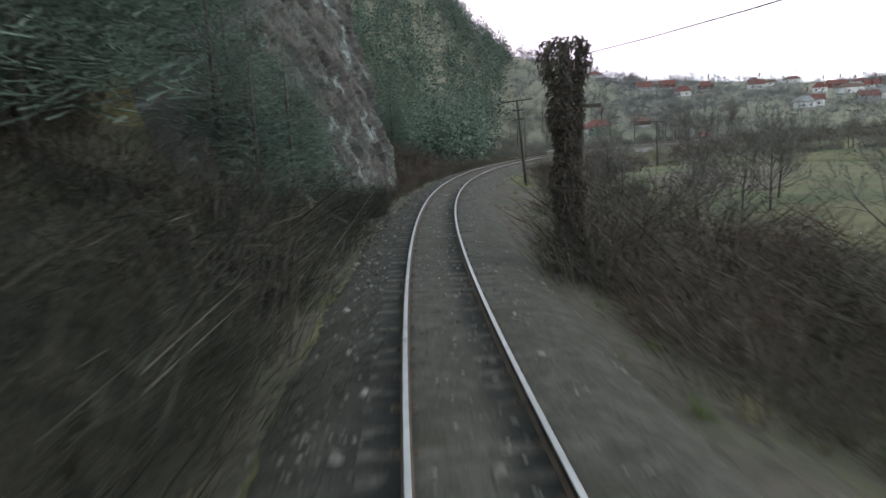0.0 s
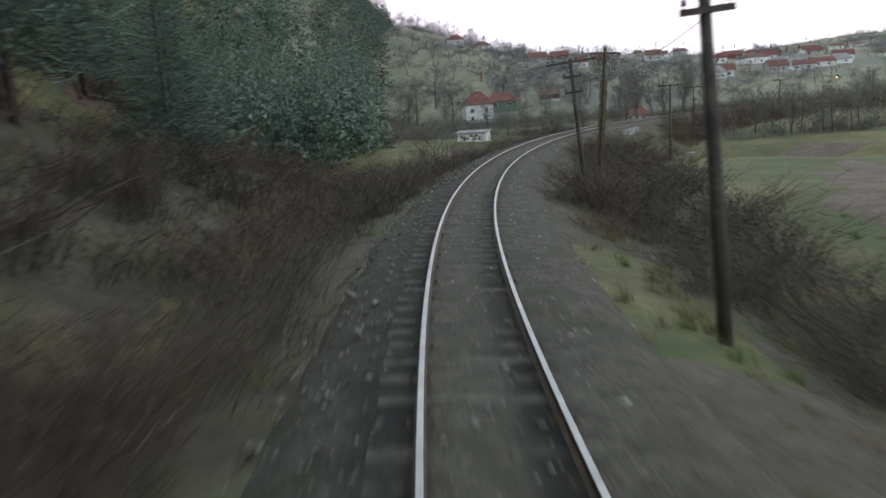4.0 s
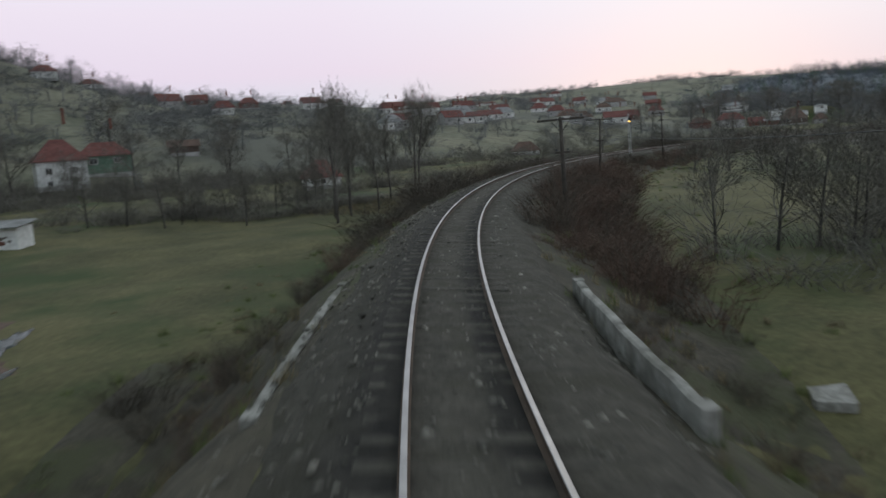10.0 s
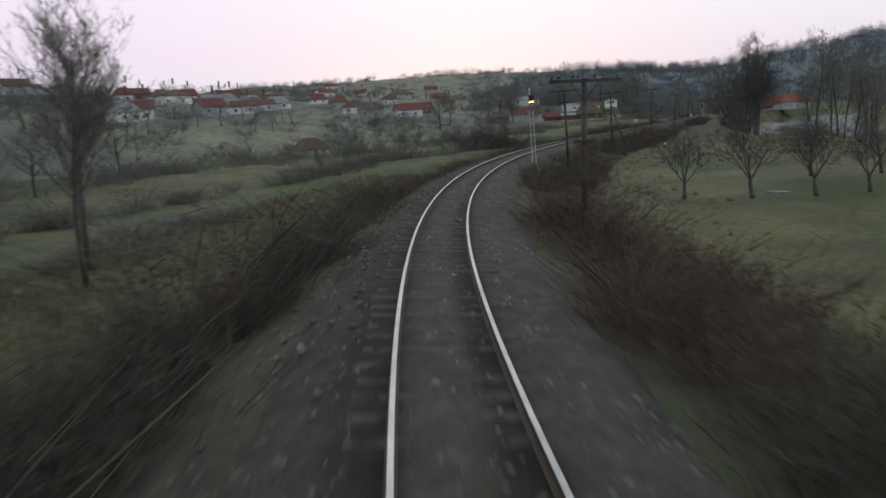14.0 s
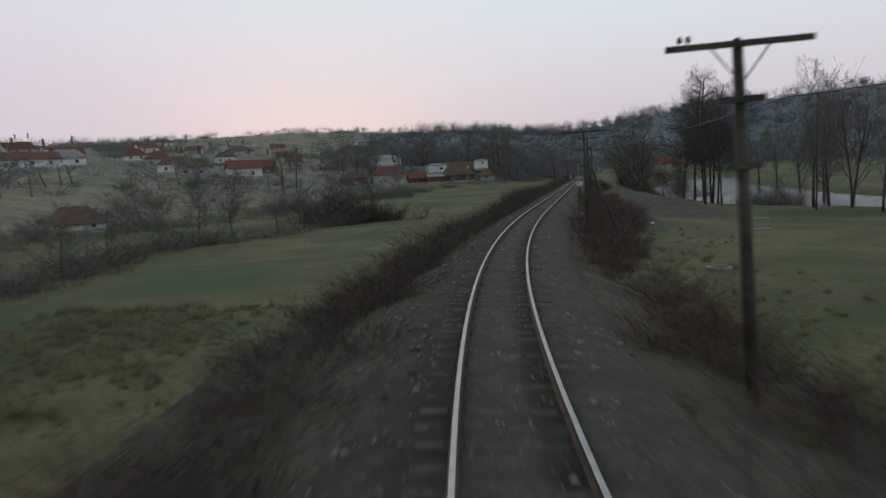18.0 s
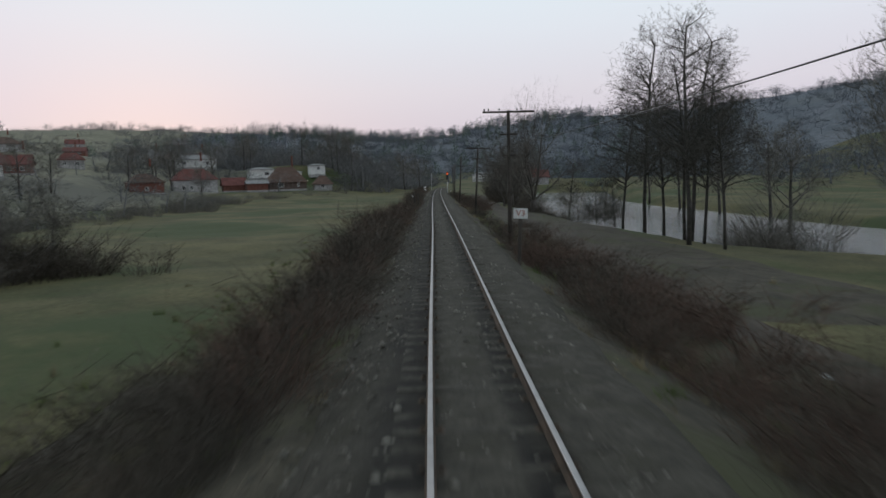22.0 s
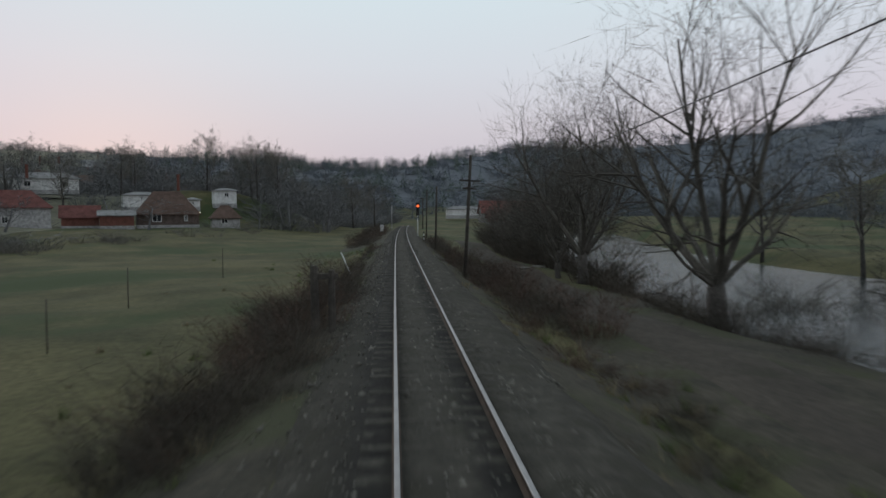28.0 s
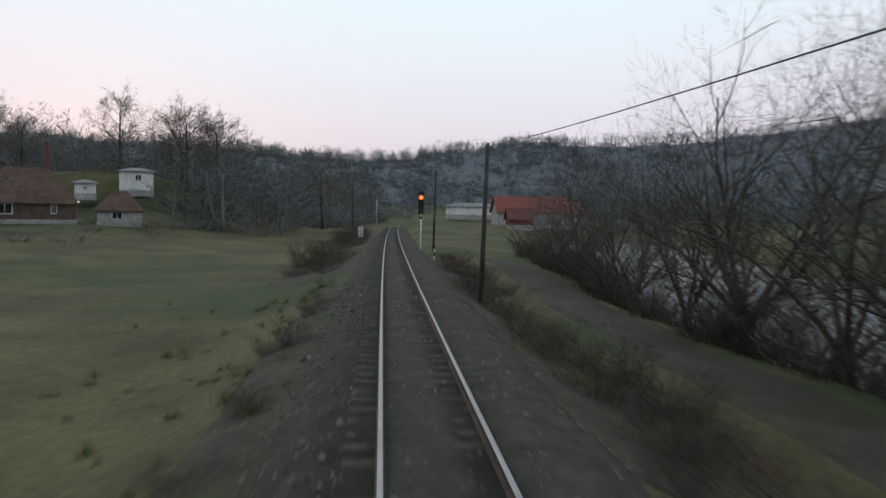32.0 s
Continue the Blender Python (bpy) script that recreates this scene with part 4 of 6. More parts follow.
def marker_post(s, d):
    p = line(s, d)
    z0 = ground_at(p.x, p.y)
    ob = thing("marker_post", pose(p.x, p.y, z0), "short black and white banded marker post", "post")
    z = -0.2
    for i in range(5):
        part("band", Shape().box(-0.06, -0.06, z, 0.06, 0.06, z + 0.3, 0.012).done("band", M["white_paint" if i % 2 else "black_paint"]), ob)
        z += 0.302


marker_post(460, 3.3)


def cabinet_box(x, y):
    z0 = ground_at(x, y)
    ob = thing("line_cabinet", pose(x, y, z0, 0, 0, -85), "white metal trackside cabinet on a low plinth", "cabinet")
    part("plinth", Shape().box(-0.4, -0.25, -0.5, 0.4, 0.25, 0.35, 0.02).done("plinth", M["concrete"]), ob)
    body = part("body", Shape().box(-0.36, -0.22, 0.352, 0.36, 0.22, 1.75, 0.03).done("body", M["white_paint"]), ob)
    part("door", Shape().box(-0.31, -0.235, 0.42, 0.31, -0.222, 1.68, 0.01).done("door", M["white_paint"]), body)
    part("lid", Shape().box(-0.4, -0.26, 1.752, 0.4, 0.26, 1.82, 0.02).done("lid", M["galv"]), ob)


cabinet_box(387.5, 213.0)


def white_column(x, y):
    z0 = ground_at(x, y)
    ob = thing("signal_back_post", pose(x, y, z0, 0, 0, -85), "grey signal post seen from behind", "signal")
    part("mast", Shape().tube([(0, 0, -0.3), (0, 0, 6.0)], [0.1, 0.09], 8).done("mast", M["galv"], True), ob)
    part("signal_head", Shape().box(-0.16, -0.12, 4.4, 0.16, 0.14, 6.1, 0.04).done("signal_head", M["galv"]), ob)


white_column(430, 215.5)


def parapet(s0, s1, d):
    ob = tagged(new("bridge_parapet"), "low weathered concrete parapet of a small culvert bridge", "parapet", "culvert parapets")
    n = 10
    for k in range(n):
        a, b = s0 + (s1 - s0) * k / n, s0 + (s1 - s0) * (k + 1) / n - 0.015
        sh, w = Shape(), 0.1
        top = -0.55 + 0.05 * noise.noise((k * 0.7, d, 0))
        for s in (a, b):
            for o, z in ((-w, -1.5), (w, -1.5), (w, top - 0.03), (w - 0.05, top), (-w + 0.05, top), (-w, top - 0.03)):
                sh.v.append(tuple(line(s, d + o + 0.03 * noise.noise((s, o, 2)), z)))
        sh.f += [(i, (i + 1) % 6, 6 + (i + 1) % 6, 6 + i) for i in range(6)] + [(5, 4, 3, 2, 1, 0), (6, 7, 8, 9, 10, 11)]
        part("coping_block", sh.done("coping_block", M["concrete"]), ob)
    for s in (s0, s1):
        p = line(s, d)
        part("end_block", Shape().box(-0.13, -0.18, -2.6, 0.13, 0.18, -0.53, 0.04).done("end_block", M["concrete"]), ob, "", pose(p.x, p.y, 0, 0, 0, heading(s)))


parapet(136.3, 145.4, -3.0)
parapet(135.5, 144.2, 3.15)


def slab(name, x, y, w, l, h, label, turn=0, hole=False, lift=0.0):
    sh = Shape()
    if hole:
        n = 14
        for r0, z in ((w / 2, -0.2), (w / 2, h), (w / 2 - 0.14, h), (w / 2 - 0.16, -0.05)):
            sh.v += [(math.cos(6.2832 * i / n) * r0, math.sin(6.2832 * i / n) * r0, z) for i in range(n)]
        sh.f += [(k * n + i, k * n + (i + 1) % n, (k + 1) * n + (i + 1) % n, (k + 1) * n + i) for k in range(3) for i in range(n)]
        sh.f.append(tuple(3 * n + i for i in range(n)))
    else:
        sh.box(-w / 2, -l / 2, -0.2, w / 2, l / 2, h, 0.08)
    thing(name, pose(x, y, ground_at(x, y) + lift, 0, 0, turn), label, "concrete slab", "concrete covers", sh.done(name, M["concrete"]))


slab("well_cover", 54.0, 125.8, 1.7, 1.0, 0.06, "pale concrete well cover in the grass", 30)
slab("well_cover", 78.8, 148.6, 1.5, 0.8, 0.1, "pale concrete well cover in the grass", 50)
slab("well_ring", 153.5, 174.4, 1.25, 1.25, 0.14, "round concrete well ring in the grass", 0, True)
slab("well_cover", 121.0, 158.0, 1.4, 0.7, 0.08, "pale concrete well cover in the grass", 70)
slab("well_cover", 176.0, 170.0, 1.4, 0.7, 0.08, "pale concrete well cover in the grass", 80)
slab("broken_slab", 303.6, 190.0, 1.3, 0.9, 0.16, "broken pale concrete slab on the river bank", 20)
slab("broken_slab", 307.5, 188.3, 1.2, 0.7, 0.14, "broken pale concrete slab on the river bank", 60)
slab("broken_slab", 190.6, 168.5, 1.6, 0.8, 0.08, "broken pale concrete slab in the grass", 75)


def stump(x, y, tall=0.0):
    sh = Shape()
    for dx, h, r in ((-0.3, 1.15 + tall, 0.13), (0.2, 1.0 + tall, 0.11)):
        sh.tube([(dx, 0, -1.0), (dx * 1.05, 0.02, h * 0.6), (dx * 1.1, 0, h)], [r * 1.2, r, r * 0.9], 8)
    sh.box(-0.45, -0.07, 0.72 + tall, 0.4, 0.07, 0.9 + tall, 0.02)
    thing("old_gate_frame", on_ground(x, y, -80), "pair of dark rotten wooden posts with a cross beam", "posts", "", sh.done("old_gate_frame", M["pole"]))


stump(262.0, 199.4, 1.05)
stump(202.5, 193.5)


def leaning_post():
    a, b = Vector((286.7, 202.6, ground_at(286.7, 202.6) - 0.3)), Vector((288.1, 203.6, 0.5))
    thing("leaning_post", pose(0, 0, 0), "thin white post leaning in the grass", "post", "", Shape().tube([a, b], [0.055, 0.045], 8).done("leaning_post", M["white_paint"]))


leaning_post()


def pale_post(x, y, h, r, m, label):
    thing("fence_post", on_ground(x, y), label, "post", "field posts", Shape().tube([(0, 0, -0.3), (0.02, 0.01, h * 0.6), (0.03, 0, h)], [r, r * 0.9, r * 0.8], 6).done("fence_post", M[m], True))


for fx, fy, fh in ((281, 215, 2.4), (300, 216, 2.6), (268, 212, 2.2), (231, 226, 1.6)):
    pale_post(fx, fy, fh, 0.035, "pole", "thin dark wooden post in the field")


def litter(s, d, size, seed):
    random.seed(seed)
    p = line(s, d)
    sh = Shape()
    n = 7
    sh.v += [(math.cos(6.28 * i / n) * size * rnd(0.5, 1.1), math.sin(6.28 * i / n) * size * rnd(0.4, 0.8), rnd(-0.02, 0.05)) for i in range(n)]
    sh.v += [(rnd(-0.3, 0.3) * size, rnd(-0.3, 0.3) * size, size * rnd(0.4, 0.7))]
    sh.f += [(i, (i + 1) % n, n) for i in range(n)] + [tuple(reversed(range(n)))]
    z = max(ground_at(p.x, p.y), -0.9 if abs(d) < 3.3 else -99)
    thing("litter_bag", pose(p.x, p.y, z + 0.01, 0, 0, rnd(0, 360)), "crumpled white plastic litter on the ground", "litter", "litter beside the line", sh.done("litter_bag", M["litter"]))


for i, (ls, ld, lz) in enumerate(((50, 8, 0.18), (44, 14, 0.2), (40, 17, 0.22), (84, -4.0, 0.22), (88, 4.0, 0.15), (160, -4.6, 0.22), (228, -4.4, 0.3), (150, -5.0, 0.2), (312, -3.6, 0.22), (296, 4.2, 0.15),
                                   (400, -9, 0.16), (414, -6.5, 0.2), (386, -6, 0.15), (300, -16, 0.2), (441, 16.5, 0.9), (433, 15.6, 0.8), (437, 16.4, 0.6), (415, 16.0, 0.5), (412, 14.8, 0.4), (292, 9.5, 0.5), (293.5, 8.6, 0.4), (372, 6.0, 0.12), (330, 7.0, 0.15), (52, 18, 0.2), (36, 21, 0.16))):
    litter(ls, ld, lz * 0.65, 50 + i)


# ---------------------------------------------------------------- houses
def roof_shape(w, dp, h, over, kind):
    """Pitched roof with real thickness; the ridge runs along x."""
    sh = Shape()
    x, y, t = w / 2 + over, dp / 2 + over, 0.14
    r = (w / 2 - dp / 2 * 0.8) if kind == "hip" else x
    r = max(r, 0.15)
    drop = over * h / (dp / 2)
    for lift in (0.0, t):
        sh.v += [(-x, -y, -drop + lift), (x, -y, -drop + lift), (x, y, -drop + lift), (-x, y, -drop + lift), (-r, 0, h + lift), (r, 0, h + lift)]
    for o, rev in ((0, True), (6, False)):
        fs = [(0, 1, 5, 4), (2, 3, 4, 5), (1, 2, 5), (3, 0, 4)]
        if kind != "hip":
            fs = fs[:2]
        for f in fs:
            f = tuple(i + o for i in f)
            sh.f.append(tuple(reversed(f)) if rev else f)
    if kind != "hip":
        sh.f += [(0, 1, 7, 6), (2, 3, 9, 8), (1, 5, 11, 7), (5, 2, 8, 11), (3, 4, 10, 9), (4, 0, 6, 10)]
    else:
        sh.f += [(a, b, b + 6, a + 6) for a, b in ((0, 1), (1, 2), (2, 3), (3, 0))]
    return sh


def window_part(parent, x, z, w, h, y, side, pane="pane"):
    """A framed window on the front (side 0), right end (1) or left end (-1) wall."""
    m = pose(0, 0, 0)
    if side:
        m = pose(0, 0, 0, 0, 0, 90 * side)
    fr = Shape()
    b = 0.09
    for x0, x1, z0, z1 in ((x - w / 2, x + w / 2, z + h / 2 - b, z + h / 2), (x - w / 2, x + w / 2, z - h / 2, z - h / 2 + b), (x - w / 2, x - w / 2 + b, z - h / 2 + b, z + h / 2 - b),
                           (x + w / 2 - b, x + w / 2, z - h / 2 + b, z + h / 2 - b), (x - 0.035, x + 0.035, z - h / 2 + b, z + h / 2 - b)):
        fr.box(x0, -y - 0.06, z0, x1, -y + 0.02, z1)
    win = part("window", fr.done("window", M["white_paint"]), parent, "", m)
    part("pane", Shape().box(x - w / 2 + b, -y - 0.02, z - h / 2 + b, x + w / 2 - b, -y + 0.01, z + h / 2 - b).done("pane", M[pane]), win)
    part("sill", Shape().box(x - w / 2 - 0.06, -y - 0.12, z - h / 2 - 0.06, x + w / 2 + 0.06, -y - 0.001, z - h / 2 - 0.004).done("sill", M["concrete"]), win)


def house(x, y, turn, w, dp, wall_h, roof_h, wall, roof, label, kind="hip", windows=(), door=None, chimney=True, name="house", sink=0.3, group="village houses", z=None, over=0.45):
    base = ground_at(x, y) - sink if z is None else z
    ob = thing(name, pose(x, y, base, 0, 0, turn), label, "house" if name == "house" else name.replace("_", " "), group)
    body = Shape().box(-w / 2, -dp / 2, -0.5, w / 2, dp / 2, wall_h)
    if kind == "gable":
        n = len(body.v)
        body.v += [(-w / 2, -dp / 2, wall_h), (-w / 2, dp / 2, wall_h), (-w / 2, 0, wall_h + roof_h), (w / 2, -dp / 2, wall_h), (w / 2, dp / 2, wall_h), (w / 2, 0, wall_h + roof_h)]
        body.f += [(n, n + 2, n + 1), (n + 3, n + 4, n + 5)]
    walls = part("wall", body.done("wall", M[wall]), ob)
    part("plinth", Shape().box(-w / 2 - 0.06, -dp / 2 - 0.06, -0.5, w / 2 + 0.06, dp / 2 + 0.06, 0.55).done("plinth", M["grey_wall"]), ob)
    rf = part("roof", roof_shape(w, dp, roof_h, over, kind).done("roof", M[roof]), ob, "", pose(0, 0, wall_h + 0.01))
    if chimney:
        ch = Shape().box(w * 0.18, dp * 0.05, wall_h + roof_h * 0.35, w * 0.18 + 0.5, dp * 0.05 + 0.5, wall_h + roof_h + 0.55, 0.02)
        ch.box(w * 0.18 - 0.06, dp * 0.05 - 0.06, wall_h + roof_h + 0.552, w * 0.18 + 0.56, dp * 0.05 + 0.56, wall_h + roof_h + 0.64)
        part("chimney", ch.done("chimney", M["brick"]), rf, "brick chimney")
    for side, wx, wz, ww, wh in windows:
        window_part(walls, wx, wz, ww, wh, dp / 2 if side == 0 else w / 2, side)
    if door:
        part("door", Shape().box(door - 0.45, -dp / 2 - 0.05, 0.1, door + 0.45, -dp / 2 - 0.003, 2.1, 0.01).done("door", M["dark_wall"]), walls, "dark wooden door")
    return ob


def shed():
    ob = thing("shed", pose(46.9, 191.8, ground_at(46.9, 191.8) - 0.35, 0, 0, -38), "small plastered brick shed with a sheet roof, plaster peeling", "shed")
    part("wall", Shape().box(-3.1, -1.4, -0.4, 3.1, 1.4, 2.15).done("wall", M["white_wall"]), ob, "limewashed plaster wall")
    random.seed(5)
    for i in range(26):
        x, z, r = rnd(-2.2, 2.5), rnd(0.35, 1.6), rnd(0.12, 0.4)
        sh, n = Shape(), 8
        sh.v += [(x + math.cos(6.283 * k / n) * r * rnd(0.6, 1.2), -1.404 - 0.0006 * i, z + math.sin(6.283 * k / n) * r * rnd(0.4, 0.8)) for k in range(n)]
        sh.f.append(tuple(range(n)))
        part("bare_brick_patch", sh.done("bare_brick_patch", M["earth" if i % 3 else "brick"]), ob)
    rf = Shape().box(-3.5, -1.9, 0, 3.5, 1.8, 0.1, 0.02)
    part("roof", rf.done("roof", M["grey_roof"]), ob, "corrugated grey sheet roof", pose(0, 0, 2.3, 6, 0, 0))
    for k in range(14):
        part("roof_rib", Shape().box(-3.5 + k * 0.5, -1.92, 0.101, -3.42 + k * 0.5, 1.8, 0.14).done("roof_rib", M["grey_roof"]), ob, "", pose(0, 0, 2.3, 6, 0, 0))


shed()


def house_with_wings():
    g = ground_at(74, 276) + 0.5
    house(74.5, 276.0, -8, 9.0, 8.0, 5.6, 3.8, "white_wall", "red_roof", "two-storey white house with a red hipped tile roof", windows=((0, -2.4, 3.4, 1.2, 1.3), (0, 2.2, 3.4, 1.2, 1.3), (0, -2.4, 1.0, 1.1, 1.1), (0, 1.9, 1.2, 1.4, 1.5)), z=g)
    house(86.5, 287.0, -14, 10.5, 7.0, 4.6, 2.6, "green_wall", "red_roof", "green-washed house with a red tile roof and white windows", windows=((0, -2.4, 3.2, 1.7, 1.3), (0, 2.4, 3.3, 1.6, 1.1)), z=g + 1.6)


house_with_wings()
house(112.5, 431, -10, 9, 7, 3.4, 2.4, "white_wall", "red_roof", "small white house with a red roof on the hillside", windows=((0, 1.5, 1.9, 1.0, 1.0),))
house(105.5, 229.5, -28, 6.6, 6.0, 2.3, 2.7, "white_wall", "red_roof", "small white cottage with a bright red tile roof", windows=((0, -1.7, 1.35, 0.9, 1.0), (0, 0.2, 1.35, 0.9, 1.0), (0, 1.9, 1.35, 0.8, 1.0)), kind="hip", sink=0.0, chimney=False)
house(108.4, 296, -20, 7, 5, 2.2, 1.4, "dark_wall", "brown_roof", "dark wooden barn among bare trees", kind="gable", chimney=False, name="barn")
house(206, 268, -35, 8, 5, 1.8, 2.4, "white_wall", "brown_roof", "low old cottage with a steep dark roof", windows=((0, 2.2, 1.1, 0.8, 0.8),), chimney=False)
# houses by the straight
k_house = house(382.6, 256.4, -62, 11.5, 8.0, 3.0, 4.2, "dark_wall", "brown_roof", "dark brick house with a steep brown hipped roof", windows=((0, -2.2, 1.9, 1.7, 1.4), (0, 3.2, 1.9, 0.7, 1.2)), z=0.75, door=5.1)
part("wall_lamp", Shape().tube([(5.9, -3.9, 2.9), (5.9, -4.15, 2.9)], [0.17, 0.13], 8).done("wall_lamp", M["lamp_warm"]), k_house, "lit lamp at the eaves")
house(385.4, 245.4, -66, 5.4, 4.6, 2.4, 2.2, "grey_wall", "brown_roof", "small grey summer kitchen with a pyramid tile roof", windows=((0, -0.3, 1.45, 1.3, 1.0),), chimney=False, z=0.5)
house(407.5, 253.2, -62, 5.0, 4.5, 3.6, 0.5, "white_wall", "grey_roof", "white flat-roofed house on the slope", windows=((0, 0.2, 2.6, 1.0, 1.0),), chimney=False, z=5.4)
house(401.5, 258.6, -62, 3.0, 3.0, 2.2, 0.4, "white_wall", "grey_roof", "small white outbuilding on the slope", windows=((0, 0.0, 1.4, 0.6, 0.6),), chimney=False, z=4.6)
house(405.6, 272.6, -60, 8.0, 6.5, 3.4, 0.7, "white_wall", "grey_roof", "white box-like house with a low roof", windows=((0, 1.6, 2.0, 1.6, 1.1),), chimney=False, z=4.6)
house(371.0, 281.0, -58, 12.5, 8, 4.4, 3.0, "grey_wall", "red_roof", "grey rendered house with a hipped red tile roof", windows=((0, -3.4, 1.9, 1.0, 1.2), (0, -1.2, 1.9, 1.0, 1.2)), z=0.6)
house(355, 288, -52, 9, 7, 3.6, 2.2, "brick", "brown_roof", "bare red brick house with a brown roof", windows=((0, 0, 1.7, 1.0, 1.1),), z=0.8)
house(411, 298.5, -60, 14, 7, 3.4, 1.4, "white_wall", "grey_roof", "long white building with a pale roof", windows=((0, 4, 2.0, 1.4, 1.2), (0, -4, 2.0, 1.4, 1.2)), z=9.0)
house(375.5, 270.5, -62, 6.5, 4.5, 2.4, 2.0, "brick", "red_roof", "low red shed behind the field", kind="gable", chimney=False, z=0.7)
house(374.5, 262.8, -62, 6.0, 4.0, 2.6, 0.8, "brick", "grey_roof", "low red shed with a sheet roof beside the field", kind="gable", chimney=False, z=0.7)
house(443, 184, -84, 15, 9, 3.0, 3.2, "grey_wall", "red_sheet", "house with a broad bright red sheet roof near the river", kind="gable", z=0.6, chimney=False)
house(449, 176, -84, 9, 8, 2.6, 2.6, "grey_wall", "red_roof", "red-roofed house annex near the river", kind="gable", z=0.6)
house(428, 187.5, -84, 4.5, 4, 1.9, 1.8, "brick", "red_roof", "small orange brick shed with a gable roof", kind="gable", chimney=False, z=0.5)
house(470, 196, -84, 12, 5, 2.6, 0.8, "white_wall", "grey_roof", "low white shed beside the far line", chimney=False, sink=-1.0)
# village on the hillside: place, size, walls and roof
VILLAGE = [(244, 386, 7, "white_wall", "red_roof"), (252, 371, 13, "white_wall", "brown_roof"), (262, 352, 6, "white_wall", "grey_roof"), (272, 346, 10, "white_wall", "red_roof"),
           (293, 357, 10, "white_wall", "grey_roof"), (427, 384, 14, "grey_wall", "brown_roof"), (355, 325, 7, "brick", "red_roof"), (303, 318, 10, "grey_wall", "brown_roof"), (375, 677, 14, "grey_wall", "red_roof"),
           (310, 525, 12, "white_wall", "red_roof"), (370, 467, 9, "white_wall", "red_roof"), (352, 440, 10, "grey_wall", "red_roof"), (440, 320, 9, "grey_wall", "brown_roof"), (560, 372, 12, "grey_wall", "red_roof"),
           (585, 350, 12, "brick", "red_roof"), (498, 303, 9, "white_wall", "brown_roof"), (520, 318, 10, "grey_wall", "brown_roof"), (545, 361, 12, "grey_wall", "brown_roof"), (470, 345, 10, "white_wall", "grey_roof"),
           (436, 870, 13, "white_wall", "red_roof"), (400, 800, 13, "grey_wall", "red_roof"), (330, 620, 10, "white_wall", "red_roof"), (480, 560, 11, "white_wall", "brown_roof"), (520, 480, 10, "white_wall", "red_roof"),
           (610, 470, 11, "grey_wall", "red_roof"), (190, 470, 10, "brick", "red_roof"), (150, 500, 10, "white_wall", "red_roof"), (215, 610, 11, "grey_wall", "red_roof"), (260, 470, 9, "white_wall", "brown_roof"),
           (660, 420, 12, "white_wall", "grey_roof"), (395, 335, 8, "grey_wall", "red_roof"), (330, 345, 8, "white_wall", "red_roof"), (560, 620, 12, "white_wall", "red_roof"), (640, 600, 12, "white_wall", "red_roof"),
           (251, 334, 10, "white_wall", "red_roof"), (242, 337, 8, "white_wall", "grey_roof"), (233, 330, 9, "grey_wall", "red_roof"), (196, 322, 8, "white_wall", "grey_roof"), (204, 326, 7, "white_wall", "red_roof"), (326, 390, 10, "white_wall", "red_roof"), (326, 315, 11, "white_wall", "red_roof"),
           (312, 333, 9, "white_wall", "brown_roof"), (286, 402, 9, "white_wall", "red_roof"), (276, 420, 10, "brick", "red_roof"), (305, 440, 9, "white_wall", "red_roof"), (225, 420, 9, "white_wall", "red_roof"), (205, 445, 9, "brick", "red_roof"), (175, 410, 9, "white_wall", "red_roof"), (160, 432, 10, "grey_wall", "red_roof"),
           (415, 430, 10, "white_wall", "red_roof"), (445, 405, 9, "white_wall", "grey_roof"), (470, 420, 10, "white_wall", "red_roof"), (500, 400, 10, "brick", "red_roof"), (398, 372, 9, "white_wall", "brown_roof"), (372, 400, 9, "white_wall", "red_roof"), (345, 365, 9, "grey_wall", "red_roof"), (455, 470, 10, "white_wall", "red_roof")]
random.seed(21)
for vx, vy, vw, vwall, vroof in VILLAGE:
    words = {"white_wall": "white", "grey_wall": "grey", "brick": "red brick"}[vwall], {"red_roof": "red tile", "brown_roof": "brown tile", "grey_roof": "grey sheet"}[vroof]
    face = math.degrees(math.atan2(vy - 170, vx - 150)) - 90 + rnd(-20, 20)
    house(vx, vy, face, vw, vw * rnd(0.55, 0.75), rnd(2.8, 3.8), rnd(1.8, 3.0), vwall, vroof, f"{words[0]} village house with a {words[1]} roof", kind=random.choice(("hip", "gable")),
          windows=((0, -vw * 0.25, 1.8, 1.2, 1.2), (0, vw * 0.22, 1.8, 1.2, 1.2)))


